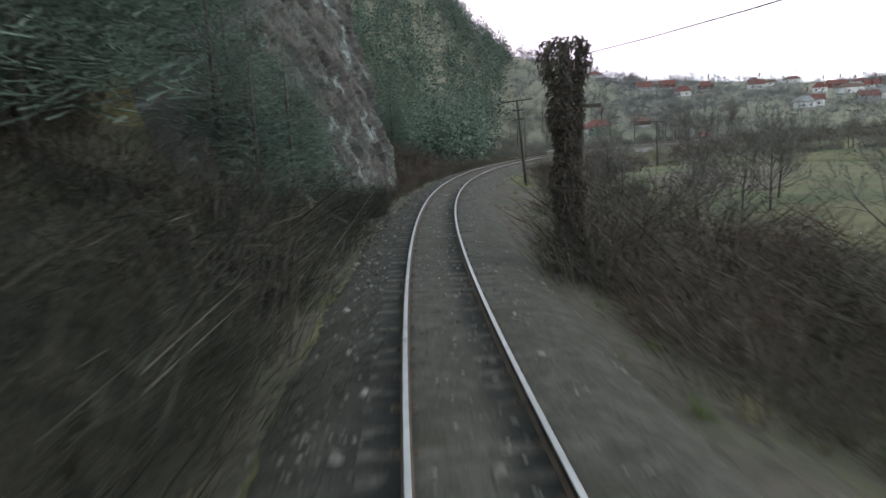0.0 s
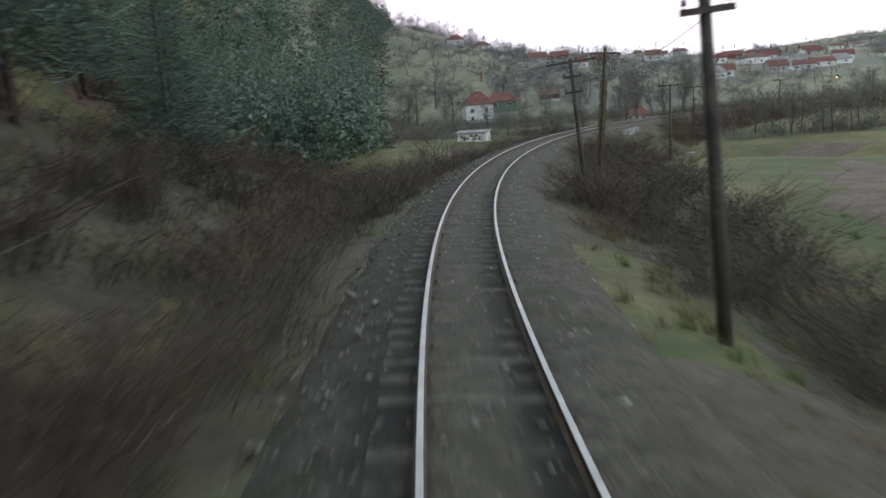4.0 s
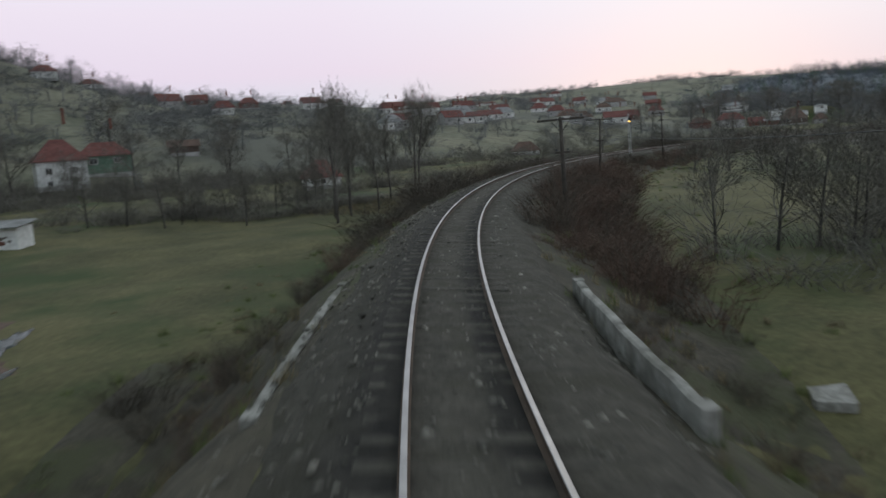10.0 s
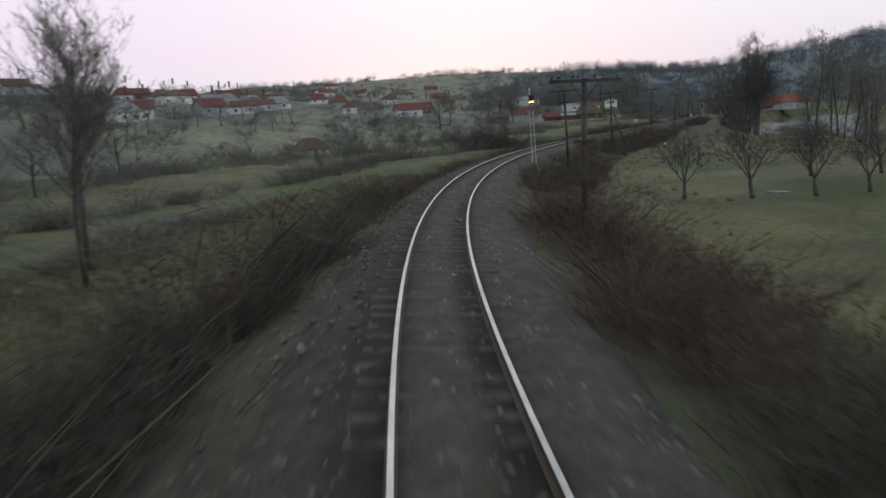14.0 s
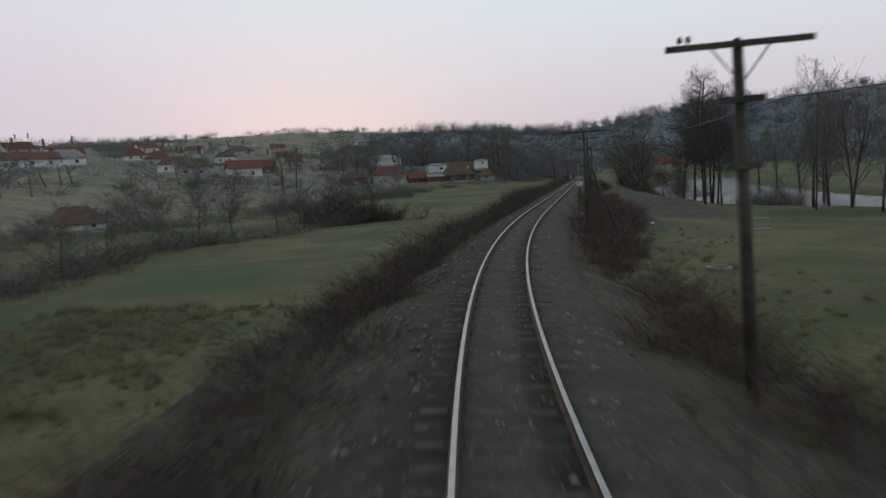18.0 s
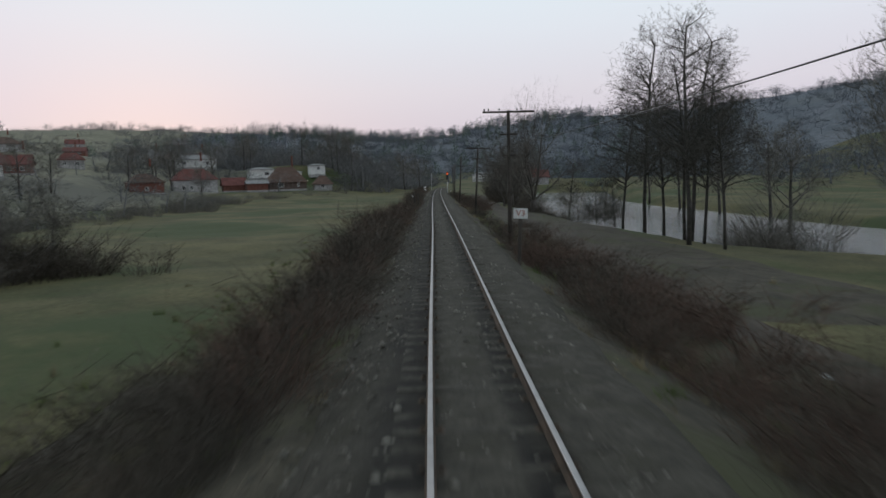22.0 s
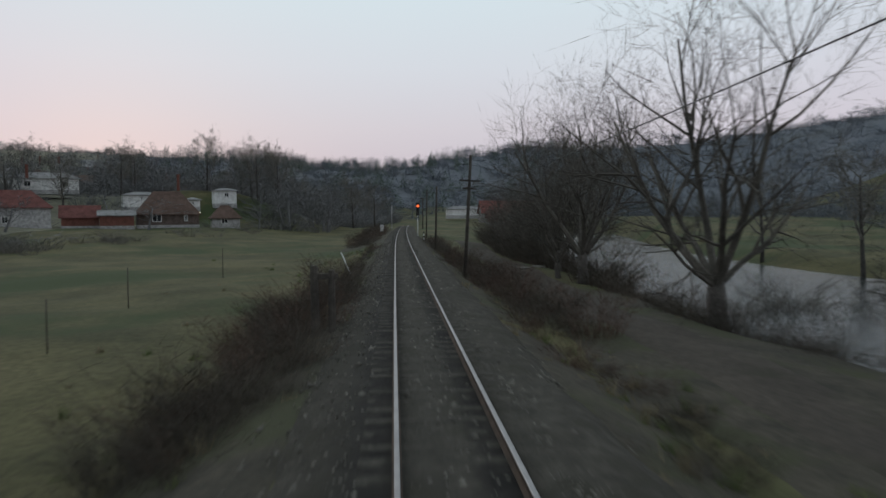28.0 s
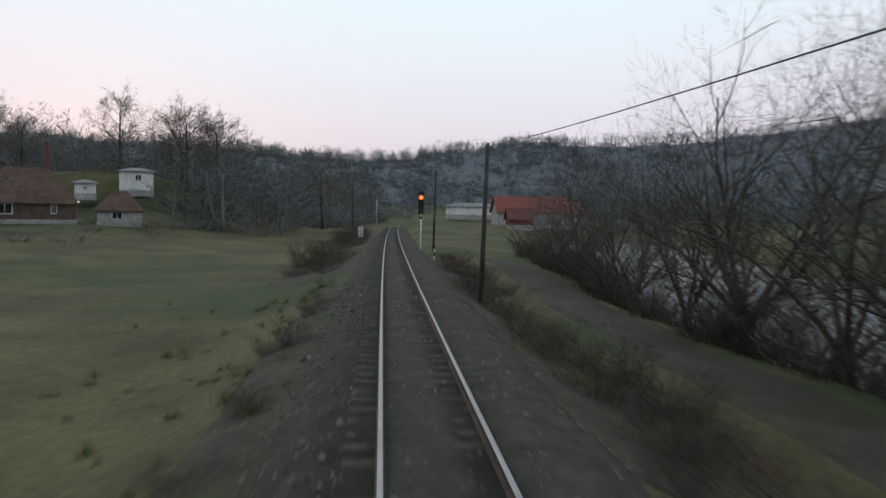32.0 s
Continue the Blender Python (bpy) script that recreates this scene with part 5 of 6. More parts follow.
# ---------------------------------------------------------------- cliff beside the first bend
def build_cliff():
    """Rock buttress with slanted beds that juts out towards the track."""
    rows, cols = np.arange(29.0, 58.01, 0.18), np.linspace(0, 1.5, 100)
    verts = []
    for s in rows:
        foot = float(np.interp(s, [29, 34, 40, 46, 49.5, 51.2, 52.2, 53.6, 55.5, 58], [-9.5, -8.0, -6.6, -5.0, -4.1, -3.9, -4.2, -6.2, -9.0, -13]))
        top = float(np.interp(s, [29, 33, 38, 44, 50, 53, 55, 58], [3.0, 7.0, 11.0, 15.0, 16.5, 14.0, 9.0, 3.0]))
        for c in cols:
            up = min(c, 1.0)
            z = -1.0 + up * top - max(0, c - 1) * 3
            u, w = 0.86 * s + 0.51 * z, 0.51 * s - 0.86 * z
            bed = noise.fractal((u * 0.75, w * 0.12, 5.0), 0.8, 2.2, 7) * 0.6
            step = abs(noise.noise((u * 1.9, w * 0.2, 9.0))) * 0.6
            block = noise.fractal((u * 1.7, w * 0.9, 2.0), 0.7, 2.2, 4) * 0.3
            d = foot - up * top * 0.3 - max(0, c - 1) * 22 + bed + block - step
            verts.append(line(s + max(z, 0) * 0.3, min(d, -3.05), z))
    k = len(cols)
    faces = [(r * k + i, (r + 1) * k + i, (r + 1) * k + i + 1, r * k + i + 1) for r in range(len(rows) - 1) for i in range(k - 1)]
    tagged(new("cliff", mesh("cliff", verts, faces, M["rock"])), "steep brown-grey rock buttress streaked with pale lichen", "cliff", kind="structure")


build_cliff()
ribbon("dirt_path", M["path"], "trodden brown dirt path along the river bank", "path", 285, 470, 1.5, [(6.5, 8.2), (7.1, 9.0), (8.6, 10.5), (10.2, 12.4), (10.9, 13.2)], 0.035)


ribbon("bank_soil", M["scrub_floor"], "dark trampled soil of the river bank", "bare soil", 300, 402, 1.5, [(4.2, 4.4), (5.0, 5.0), (9.0, 8.0), (14.0, 11.0), (19.5, 14.5), (21.0, 15.5)], 0.022)


def ground_patch(name, mat, label, category, x, y, long, wide, turn, lift, ragged, seed):
    """An uneven flat patch that follows the ground."""
    n, rings, verts = 64, (0.0, 0.4, 0.75, 0.95, 1.02), []
    ca, sa = math.cos(radians(turn)), math.sin(radians(turn))
    for r in rings:
        for k in range(n):
            a = 6.283185 * k / n
            e = r * (1 + ragged * noise.fractal((math.cos(a) * 2.2, math.sin(a) * 2.2, seed), 0.6, 2.1, 5))
            u, v = math.cos(a) * long * e, math.sin(a) * wide * e
            px, py = x + u * ca - v * sa, y + u * sa + v * ca
            verts.append((px, py, ground_at(px, py) + (lift if r < 1 else -0.08)))
    faces = [(i * n + k, (i + 1) * n + k, (i + 1) * n + (k + 1) % n, i * n + (k + 1) % n) for i in range(len(rings) - 1) for k in range(n)]
    return tagged(new(name, mesh(name, verts, faces, mat, True)), label, category, kind="structure")


ground_patch("clay_bank", M["redsoil"], "bare red clay bank", "bare soil", 36.6, 158.0, 16.5, 4.6, 82, 0.05, 0.55, 3.0)
ground_patch("clay_bank", M["redsoil"], "bare red clay beside the stream", "bare soil", 34.5, 147.0, 6.0, 2.6, 40, 0.06, 0.6, 8.0)
ground_patch("ploughed_strip", M["earth"], "brown ploughed strip in the fields", "bare soil", 37.0, 76.0, 21.0, 6.5, 58, 0.05, 0.4, 11.0)
ground_patch("stream_pool", M["water"], "narrow shallow pool in the clay", "water", 40.6, 153.8, 2.6, 0.5, 60, 0.09, 0.7, 5.0)
ground_patch("stream_pool", M["water"], "narrow shallow pool in the clay", "water", 38.4, 147.4, 1.6, 0.4, 40, 0.09, 0.7, 6.0)
ribbon("stream_bank", M["earth"], "bare brown soil by the stream", "bare soil", 132, 150, 1.5, [(14, 22), (15, 23), (18, 27), (20, 30)], 0.04)
ribbon("field_track", M["redsoil"], "reddish earth track below the pines", "bare soil", 78, 112, 1.5, [(-16, -20), (-17, -21), (-20, -24), (-21, -25)], 0.04)
ribbon("slope_soil", M["path"], "pale bare earth shoulder beside the ballast", "bare soil", -4, 62, 1.2, [(2.1, 2.1), (2.5, 2.5), (4.4, 4.4), (6.6, 6.8), (7.2, 7.4)], 0.03)
ribbon("cliff_foot_soil", M["scrub_floor"], "dark leaf-strewn soil at the foot of the cliff", "bare soil", 22, 66, 1.2, [(-2.1, -2.1), (-2.5, -2.5), (-5.0, -5.0), (-8.5, -8.5), (-13.0, -13.0), (-14.0, -14.0)], 0.02)


# ---------------------------------------------------------------- trees
def ivy_column(s, d):
    p = line(s, d)
    g = ground_at(p.x, p.y)
    ob = thing("ivy_clad_tree", pose(p.x, p.y, g), "dead trunk thickly wrapped in brown climbing ivy", "tree")
    part("trunk", Shape().tube([(0, 0, -0.4), (0.05, 0, 3.4), (0, 0.05, 6.7)], [0.3, 0.24, 0.15], 9).done("trunk", M["bark"], True), ob)
    random.seed(33)
    sh = Shape()
    for _ in range(5200):
        z = rnd(0, 6.8)
        r = 0.46 + 0.08 * math.sin(z * 3) + (0.36 * math.exp(-((z - 6.1) / 0.55) ** 2))
        a = rnd(0, 6.283)
        q = Vector((math.cos(a) * r * rnd(0.55, 1.08), math.sin(a) * r * rnd(0.55, 1.08), z))
        sh.strip(q, q + Vector((rnd(-0.13, 0.13), rnd(-0.13, 0.13), rnd(-0.3, 0.1))), 0.035, 0.004, rnd(0, 3))
    part("ivy", sh.done("ivy", M["scrub"]), ob, "brown withered ivy")


ivy_column(20.6, 3.95)
telegraph_pole(20.9, 4.4, 5.4, [(1.6, 1.2, ())])


def vine_pole(s, d):
    ob = telegraph_pole(s, d, 6.2, [(0.4, 1.8, ())], lean=(0, 4))
    random.seed(34)
    sh = Shape()
    for _ in range(900):
        z, a = rnd(2.0, 8.0), rnd(0, 6.283)
        r = 0.2 + (0.5 if z > 6 else 0.0) * random.random()
        q = Vector((math.cos(a) * r, math.sin(a) * r, z))
        sh.strip(q, q + Vector((rnd(-0.12, 0.12), rnd(-0.12, 0.12), rnd(-0.7, 0.05))), 0.016, 0.003, rnd(0, 3))
    part("vines", sh.done("vines", M["dry_grass"]), ob, "dry hanging vines")


vine_pole(97.0, 5.4)

ALDER = dict(fork=(40, 7, 5, 3), spread=(0.8, 1.3, 0.33), up=0.25, cone=0.8, reach=(0.22, 0.37), fine=0.010)
alder_a = tree_thing("alder", 101, ("bark_dark", "twig_dark"), "tall bare alder with dark catkins on the river bank", on_ground(229.0, 170.8), "river alders", high=18.5, radius=0.2, **ALDER)
alder_b = tree_thing("alder", 102, ("bark_dark", "twig_dark"), "tall bare alder with dark catkins on the river bank", on_ground(235.4, 171.8, 40), "river alders", high=16.5, radius=0.17, lean=(0.04, 0.02), **ALDER)
for ax, ay, at_, asz, src in ((225.0, 172.0, 70, 1.05, 0), (227.2, 170.2, 130, 0.92, 1), (231.0, 170.9, 200, 0.9, 0), (238.8, 173.0, 250, 1.3, 1), (242.3, 174.7, 310, 0.8, 0), (222.0, 170.0, 20, 0.85, 1), (252.6, 175.3, 165, 0.42, 1), (246.8, 174.8, 95, 0.38, 0),
                             (249.6, 174.3, 15, 0.34, 1), (255.8, 175.7, 75, 0.4, 0), (259.4, 176.5, 215, 0.32, 1), (266.4, 178.4, 300, 0.56, 0)):
    src_ob = (alder_a, alder_b)[src]
    c = copy_thing(src_ob, on_ground(ax, ay, at_))
    c.scale = (asz, asz, asz)
# slender trees on the tongue of land above the alders
slim = tree_thing("bare_tree", 103, ("bark_dark", "twig"), "tall slender bare tree near the river", on_ground(216.0, 159.5), "slender river trees", high=16.0, radius=0.2, fork=(22, 7, 5, 3), spread=(0.35, 0.8, 0.25), up=0.8, reach=(0.28, 0.5), fine=0.014)
for tx, ty, tt, tsz in ((219.5, 157.0, 60, 0.9), (212.0, 156.0, 140, 0.8), (208.5, 160.5, 200, 0.62), (224.0, 153.5, 280, 1.0), (203.0, 155.0, 330, 0.75), (198.5, 152.0, 100, 0.7)):
    c = copy_thing(slim, on_ground(tx, ty, tt))
    c.scale = (tsz, tsz, tsz)

def forked_willow(name, seed, label, place, group, stem, radius, limbs, fine=0.008):
    """Short thick stem that divides into heavy spreading limbs."""
    random.seed(seed)
    trunk, twig = Shape(), Shape(True)
    trunk.tube([(0, 0, -0.3), (0.04, 0.02, 0.3), (0.1, 0.05, stem * 0.6), (0.15, 0.05, stem + 0.15)], [radius * 1.25, radius, radius * 0.86, radius * 0.7], 10)
    for turn, slope, length, thick in limbs:
        d = Vector((math.cos(radians(turn)) * math.sin(radians(slope)), math.sin(radians(turn)) * math.sin(radians(slope)), math.cos(radians(slope))))
        grow(trunk, twig, Vector((0.12, 0.05, stem - 0.15)), d, length, radius * thick * 0.8, 1, 4, (0.35, 1.15, 0.2), 0.55, (0, 10, 9, 6), fine=fine)
    ob = thing(name, place, label, "tree", group)
    part("trunk", trunk.done("trunk", M["bark"], True), ob)
    part("crown", twig.done("crown", M["willow_twig"]), ob, "heavy limbs and fine bare twigs")
    return ob


willow_a = forked_willow("willow", 111, "large bare willow with a thick forked trunk on the river bank", on_ground(274.4, 182.9, 30), "river willows", 2.3, 0.55, ((60, 50, 9.5, 0.55), (150, 42, 9.0, 0.5), (250, 58, 7.5, 0.42), (330, 48, 9.5, 0.45), (20, 14, 12.5, 0.5), (200, 20, 11.5, 0.5), (105, 75, 6.0, 0.3)))
willow_b = forked_willow("willow", 112, "bare leaning willow with a split trunk on the river bank", on_ground(294.1, 186.2), "river willows", 2.2, 0.45, ((95, 35, 9.5, 0.6), (190, 50, 8.0, 0.5), (270, 22, 10.0, 0.55), (340, 45, 8.0, 0.42), (40, 12, 10.5, 0.45)))
for wx, wy, wt, wsz, src in ((301.2, 185.2, 200, 0.8, 0), (304.6, 186.8, 300, 0.72, 1), (298.0, 187.6, 45, 0.55, 1), (309.0, 186.4, 150, 0.7, 0), (317.4, 185.0, 260, 0.85, 1), (314.0, 183.6, 20, 0.75, 1), (322.5, 186.6, 80, 0.8, 0), (329.5, 187.2, 190, 0.72, 1), (336.0, 188.4, 280, 0.62, 0),
                             (343.5, 188.6, 330, 0.6, 1), (351.0, 189.0, 60, 0.6, 0), (360.0, 188.2, 110, 0.6, 1), (370.0, 187.0, 240, 0.62, 0), (262.0, 177.6, 95, 0.36, 1)):
    c = copy_thing((willow_a, willow_b)[src], on_ground(wx, wy, wt))
    c.scale = (wsz, wsz, wsz * 1.05)

orchard = forked_willow("orchard_tree", 121, "small bare fruit tree in the meadow", on_ground(116.3, 162.8), "orchard trees", 1.1, 0.12, ((20, 40, 2.3, 0.55), (110, 48, 2.1, 0.5), (200, 38, 2.4, 0.55), (290, 50, 2.0, 0.5), (60, 12, 2.5, 0.5)), 0.008)
random.seed(8)
for ox, oy in ((117.7, 159.1), (118.8, 155.7), (120.3, 152.9), (121.6, 149.5), (123.0, 146.0), (129.5, 156.5), (131.5, 152.0), (133.0, 147.5), (136.5, 142), (125, 141)):
    c = copy_thing(orchard, on_ground(ox, oy, rnd(0, 360)))
    sc = rnd(0.85, 1.15)
    c.scale = (sc, sc, sc)

young = tree_thing("field_tree", 131, ("bark_dark", "twig"), "slender bare tree in a hedge row", on_ground(62.1, 191.3), "hedge row trees", high=5.5, radius=0.1, fork=(16, 7, 5, 3), spread=(0.4, 0.95, 0.2), up=0.6, fine=0.014)
poplar = tree_thing("poplar", 132, ("bark", "twig"), "tall slim bare poplar beside the field", on_ground(75.0, 179.6), "poplars", high=11.0, radius=0.16, fork=(24, 7, 5, 3), spread=(0.3, 0.7, 0.3), up=0.9, reach=(0.28, 0.46), fine=0.013)
for px, py in ((77.3, 180.2), (79.5, 183.5), (82.0, 181.6), (88, 187), (91, 185), (94.5, 190), (72.9, 176.2)):
    c = copy_thing(poplar, on_ground(px, py, rnd(0, 360)))
    sc = rnd(0.75, 1.05)
    c.scale = (sc, sc, sc)
for px, py in ((66.7, 194.3), (70.8, 195.6), (71.9, 192.7), (74.1, 190.1), (68.0, 185.3), (77.0, 190.2), (64.4, 192.6), (60.0, 196.0), (80, 193), (83, 196), (57, 199), (86, 199),
               (66.5, 135.1), (68.2, 133.0), (69.9, 131.8), (72.1, 131.0), (73.8, 131.1), (76.2, 129.8), (79, 128), (82, 130), (85, 126), (88, 129), (70.5, 129.0), (75, 127),
               (208.5, 223.4), (208.7, 220.4), (211.5, 218.6), (195.1, 224.5), (189.4, 227.3), (174.9, 225.9), (182, 226.5), (201, 224), (166, 224), (158, 221), (150, 219),
               (14, 47), (17, 52), (20, 40), (24, 44), (15.5, 36), (28, 50), (13, 30), (19, 26), (26, 34)):
    c = copy_thing(young, on_ground(px, py, rnd(0, 360)))
    sc = rnd(0.65, 1.1)
    c.scale = (sc, sc, sc * rnd(0.85, 1.1))

# broad bare trees behind the houses and along the valley
broad = tree_thing("bare_tree", 141, ("bark_dark", "twig"), "broad bare deciduous tree among the houses", on_ground(420, 262), "village trees", high=12.0, radius=0.3, fork=(12, 8, 6, 4), spread=(0.5, 1.05, 0.25), up=0.5, fine=0.022)
for bx, by, bsz in ((430, 256, 1.0), (436, 252, 0.9), (395, 285, 1.0), (365, 285, 0.9), (350, 290, 0.9), (452, 246, 0.9), (462, 240, 0.85), (415, 282, 0.95), (472, 232, 0.9), (443, 262, 0.9), (398, 300, 1.0), (376, 296, 0.8), (320, 292, 0.9),
                     (300, 285, 0.9), (334, 262, 0.6), (84, 262, 0.8), (95, 268, 0.8), (64, 268, 0.9), (100, 255, 0.7), (118, 262, 0.8), (127, 250, 0.7), (55, 280, 1.0), (66, 298, 1.0), (110, 275, 0.9), (130, 272, 0.8), (92, 300, 1.0), (142, 262, 0.7), (155, 270, 0.8),
                     (148, 137, 1.0), (156, 133, 1.1), (165, 137, 1.0), (172, 132, 1.0), (142, 131, 0.9), (182, 138, 0.9), (190, 135, 1.0), (200, 141, 0.9), (160, 125, 1.1), (175, 122, 1.1), (208, 146, 0.9), (262, 150, 1.0), (280, 146, 1.0), (300, 148, 1.0), (322, 150, 1.0), (345, 152, 1.0), (240, 142, 1.0), (414, 247, 0.95), (417, 242.5, 1.0), (422, 251, 1.1), (427, 246, 1.05), (418, 223.9, 0.95), (424, 219.2, 0.9), (425, 283, 0.9), (431, 287, 0.9), (450, 268, 0.85), (456, 262, 0.85), (410, 304, 0.9), (385, 300, 0.8), (470, 250, 0.8), (60, 262, 0.9), (72, 258, 0.7), (50, 270, 1.0), (104, 262, 0.9)):
    c = copy_thing(broad, on_ground(bx, by, rnd(0, 360)))
    c.scale = (bsz, bsz, bsz * rnd(0.85, 1.1))

# pines on the hill beside the first bend
pines = []
for i, (ph, pw) in enumerate(((14.0, 3.6), (17.0, 4.0), (11.0, 3.2))):
    sh = pine_shape(150 + i, ph, pw, 26, 44, 0.036)
    ob = thing("pine_tree", pose(-14.0 - 5 * i, 70.0, ground_at(-14.0 - 5 * i, 70.0) - 0.2), "dark green pine on the steep hillside", "tree", "hillside pines")
    part("trunk", Shape().tube([(0, 0, -0.5), (0.05, 0, ph * 0.5), (0, 0, ph)], [0.2, 0.14, 0.02], 6).done("trunk", M["bark"], True), ob)
    part("crown", sh.done("crown", M["needle"]), ob)
    pines.append((ob, sh))
random.seed(9)
for s, d, sc in ((30.5, -7.6, 0.55), (32.5, -8.4, 0.7), (34.0, -7.0, 0.5), (35.5, -8.0, 0.65), (37.0, -7.2, 0.5), (38.5, -7.6, 0.6), (40.0, -7.0, 0.45), (41.5, -7.6, 0.5), (33, -10.0, 0.8), (36.5, -10.5, 0.8), (40, -10.5, 0.75), (43.5, -8.5, 0.35)):
    p = line(s, d)
    c = copy_thing(pines[int(s) % 3][0], on_ground(p.x, p.y, rnd(0, 360), 0.2))
    c.scale = (sc, sc, sc)
count = 0
while count < 250:
    s, d = rnd(-8, 104), -(6.5 + 60 * random.random() ** 1.5)
    if 31 < s < 62 and d > -14:
        continue
    if d > (-11.0 if s < 40 else -12.5):
        continue
    p = line(s, d)
    if s > 84 and d > -26:
        continue
    c = copy_thing(pines[count % 3][0], on_ground(p.x, p.y, rnd(0, 360), 0.2))
    sc = rnd(0.75, 1.15) * (0.8 if s > 56 else 1.0)
    c.scale = (sc, sc, sc)
    count += 1
pine_far, sparse = [flat(pine_shape(160 + i, 12, 3.3, 10, 9, 0.26, True)) for i in range(3)], []
tries = 0
while len(sparse) < 1700 and tries < 9000:
    tries += 1
    x, y = rnd(-160, 110), 158 + 330 * random.random() ** 1.6
    if x < 22 + 0.17 * (y - 160) - 2.5 * random.random() + (9 if y > 320 else 0):
        sparse.append((random.randrange(3), x, y, -0.3, rnd(0, 6), rnd(0.9, 1.6), rnd(1.1, 1.7)))
for _ in range(900):
    s, d = rnd(-30, 112), -rnd(26, 110)
    p = line(s, d)
    sparse.append((random.randrange(3), p.x, p.y, -0.3, rnd(0, 6), rnd(0.9, 1.4), rnd(0.6, 1.0)))
scatter("pine_wood", pine_far, sparse, M["needle"], "dense dark pine wood on the hillside", "woods")

# woods, hedges and gardens far off
far_shapes = [flat(bush_shape(170 + i, 64, h, w, 0.06, 1.0, 2)) for i, (h, w) in enumerate(((6.0, 3.6), (8.0, 4.0), (4.5, 4.4)))]
for i in range(2):
    t, c = bare_tree(175 + i, 10.0, 0.2, fork=(11, 5, 3), spread=(0.5, 1.1, 0.15), up=0.4, top=3, fine=0.06)
    t.v, t.f = t.v + c.v, t.f + [tuple(q + len(t.v) for q in f) for f in c.f]
    far_shapes.append(flat(t))
random.seed(10)
wood, cand = [], 0
while len(wood) < 3000 and cand < 26000:
    cand += 1
    x, y = rnd(-60, 1000), rnd(236, 950)
    if y - 250 < 0 and x < 340:
        continue
    v = float(wave(np.array(x), np.array(y), 46.0, 5.0)) + float(wave(np.array(x), np.array(y), 17.0, 7.0)) * 0.6
    if v < 0.35 and random.random() < 0.8:
        continue
    if any(abs(x - hx) < 9 and -16 < y - hy < 6 for hx, hy, *_ in VILLAGE):
        continue
    wood.append((random.randrange(5), x, y, -0.2, rnd(0, 6), rnd(0.7, 1.5), rnd(0.3, 0.7)))
ridge = []
for _ in range(1500):
    x, y = rnd(330, 1000), rnd(-260, 150)
    if y > 95 and x < 480:
        continue
    ridge.append((random.randrange(5), x, y, -0.2, rnd(0, 6), rnd(1.0, 2.0), rnd(0.6, 1.0)))
for _ in range(620):
    x, y = rnd(392, 540), rnd(226, 330)
    if any(math.hypot(x - hx, y - hy) < 9 or math.hypot(x - hx + 12, y - hy + 7) < 8 or math.hypot(x - hx + 24, y - hy + 14) < 7 for hx, hy in ((404, 273), (408, 254), (420, 300), (344, 274), (385, 257), (379, 242))):
        continue
    wood.append((random.randrange(5), x, y, -0.2, rnd(0, 6), rnd(0.8, 1.5), rnd(0.55, 1.0)))
for _ in range(900):
    x, y = rnd(560, 1050), rnd(100, 420)
    ridge.append((random.randrange(5), x, y, -0.2, rnd(0, 6), rnd(1.0, 2.0), rnd(0.6, 1.0)))
for _ in range(520):
    x, y = rnd(30, 230), rnd(292, 580)
    if any(abs(x - hx) < 8 and -16 < y - hy < 6 for hx, hy, *_ in VILLAGE):
        continue
    wood.append((random.randrange(5), x, y, -0.2, rnd(0, 6), rnd(0.8, 1.5), rnd(0.5, 0.9)))
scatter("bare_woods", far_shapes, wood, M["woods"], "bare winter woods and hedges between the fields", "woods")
# these take the blue-grey tone with haze painted in
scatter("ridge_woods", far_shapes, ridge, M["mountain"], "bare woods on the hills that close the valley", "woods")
more = []
for _ in range(220):
    x, y = rnd(520, 900), rnd(225, 420)
    more.append((random.randrange(3), x, y, -0.3, rnd(0, 6), rnd(0.9, 1.6), rnd(0.7, 1.1)))
for _ in range(160):
    x, y = rnd(600, 980), rnd(60, 240)
    more.append((random.randrange(3), x, y, -0.3, rnd(0, 6), rnd(0.9, 1.6), rnd(0.7, 1.1)))
scatter("far_pine_wood", pine_far, more, M["needle"], "dark conifer wood on the far ridge", "woods")

# ---------------------------------------------------------------- scrub along the line
kinds = [bush_shape(200, 170, 1.9, 1.6, 0.008), bush_shape(201, 160, 1.4, 1.8, 0.0075, lean=0.9), bush_shape(202, 150, 2.7, 1.5, 0.0095), bush_shape(203, 160, 1.1, 1.9, 0.007, lean=1.1)]
light = [bush_shape(205 + i, 72, h, w, 0.016, 0.8, 2) for i, (h, w) in enumerate(((1.9, 1.6), (1.4, 1.8), (2.7, 1.5), (1.1, 1.9)))]
base_bush = []
for i, sh in enumerate(kinds):
    for m in ("scrub", "scrub_red", "scrub_dark"):
        base_bush.append((sh.done("shrub", M[m]), m))
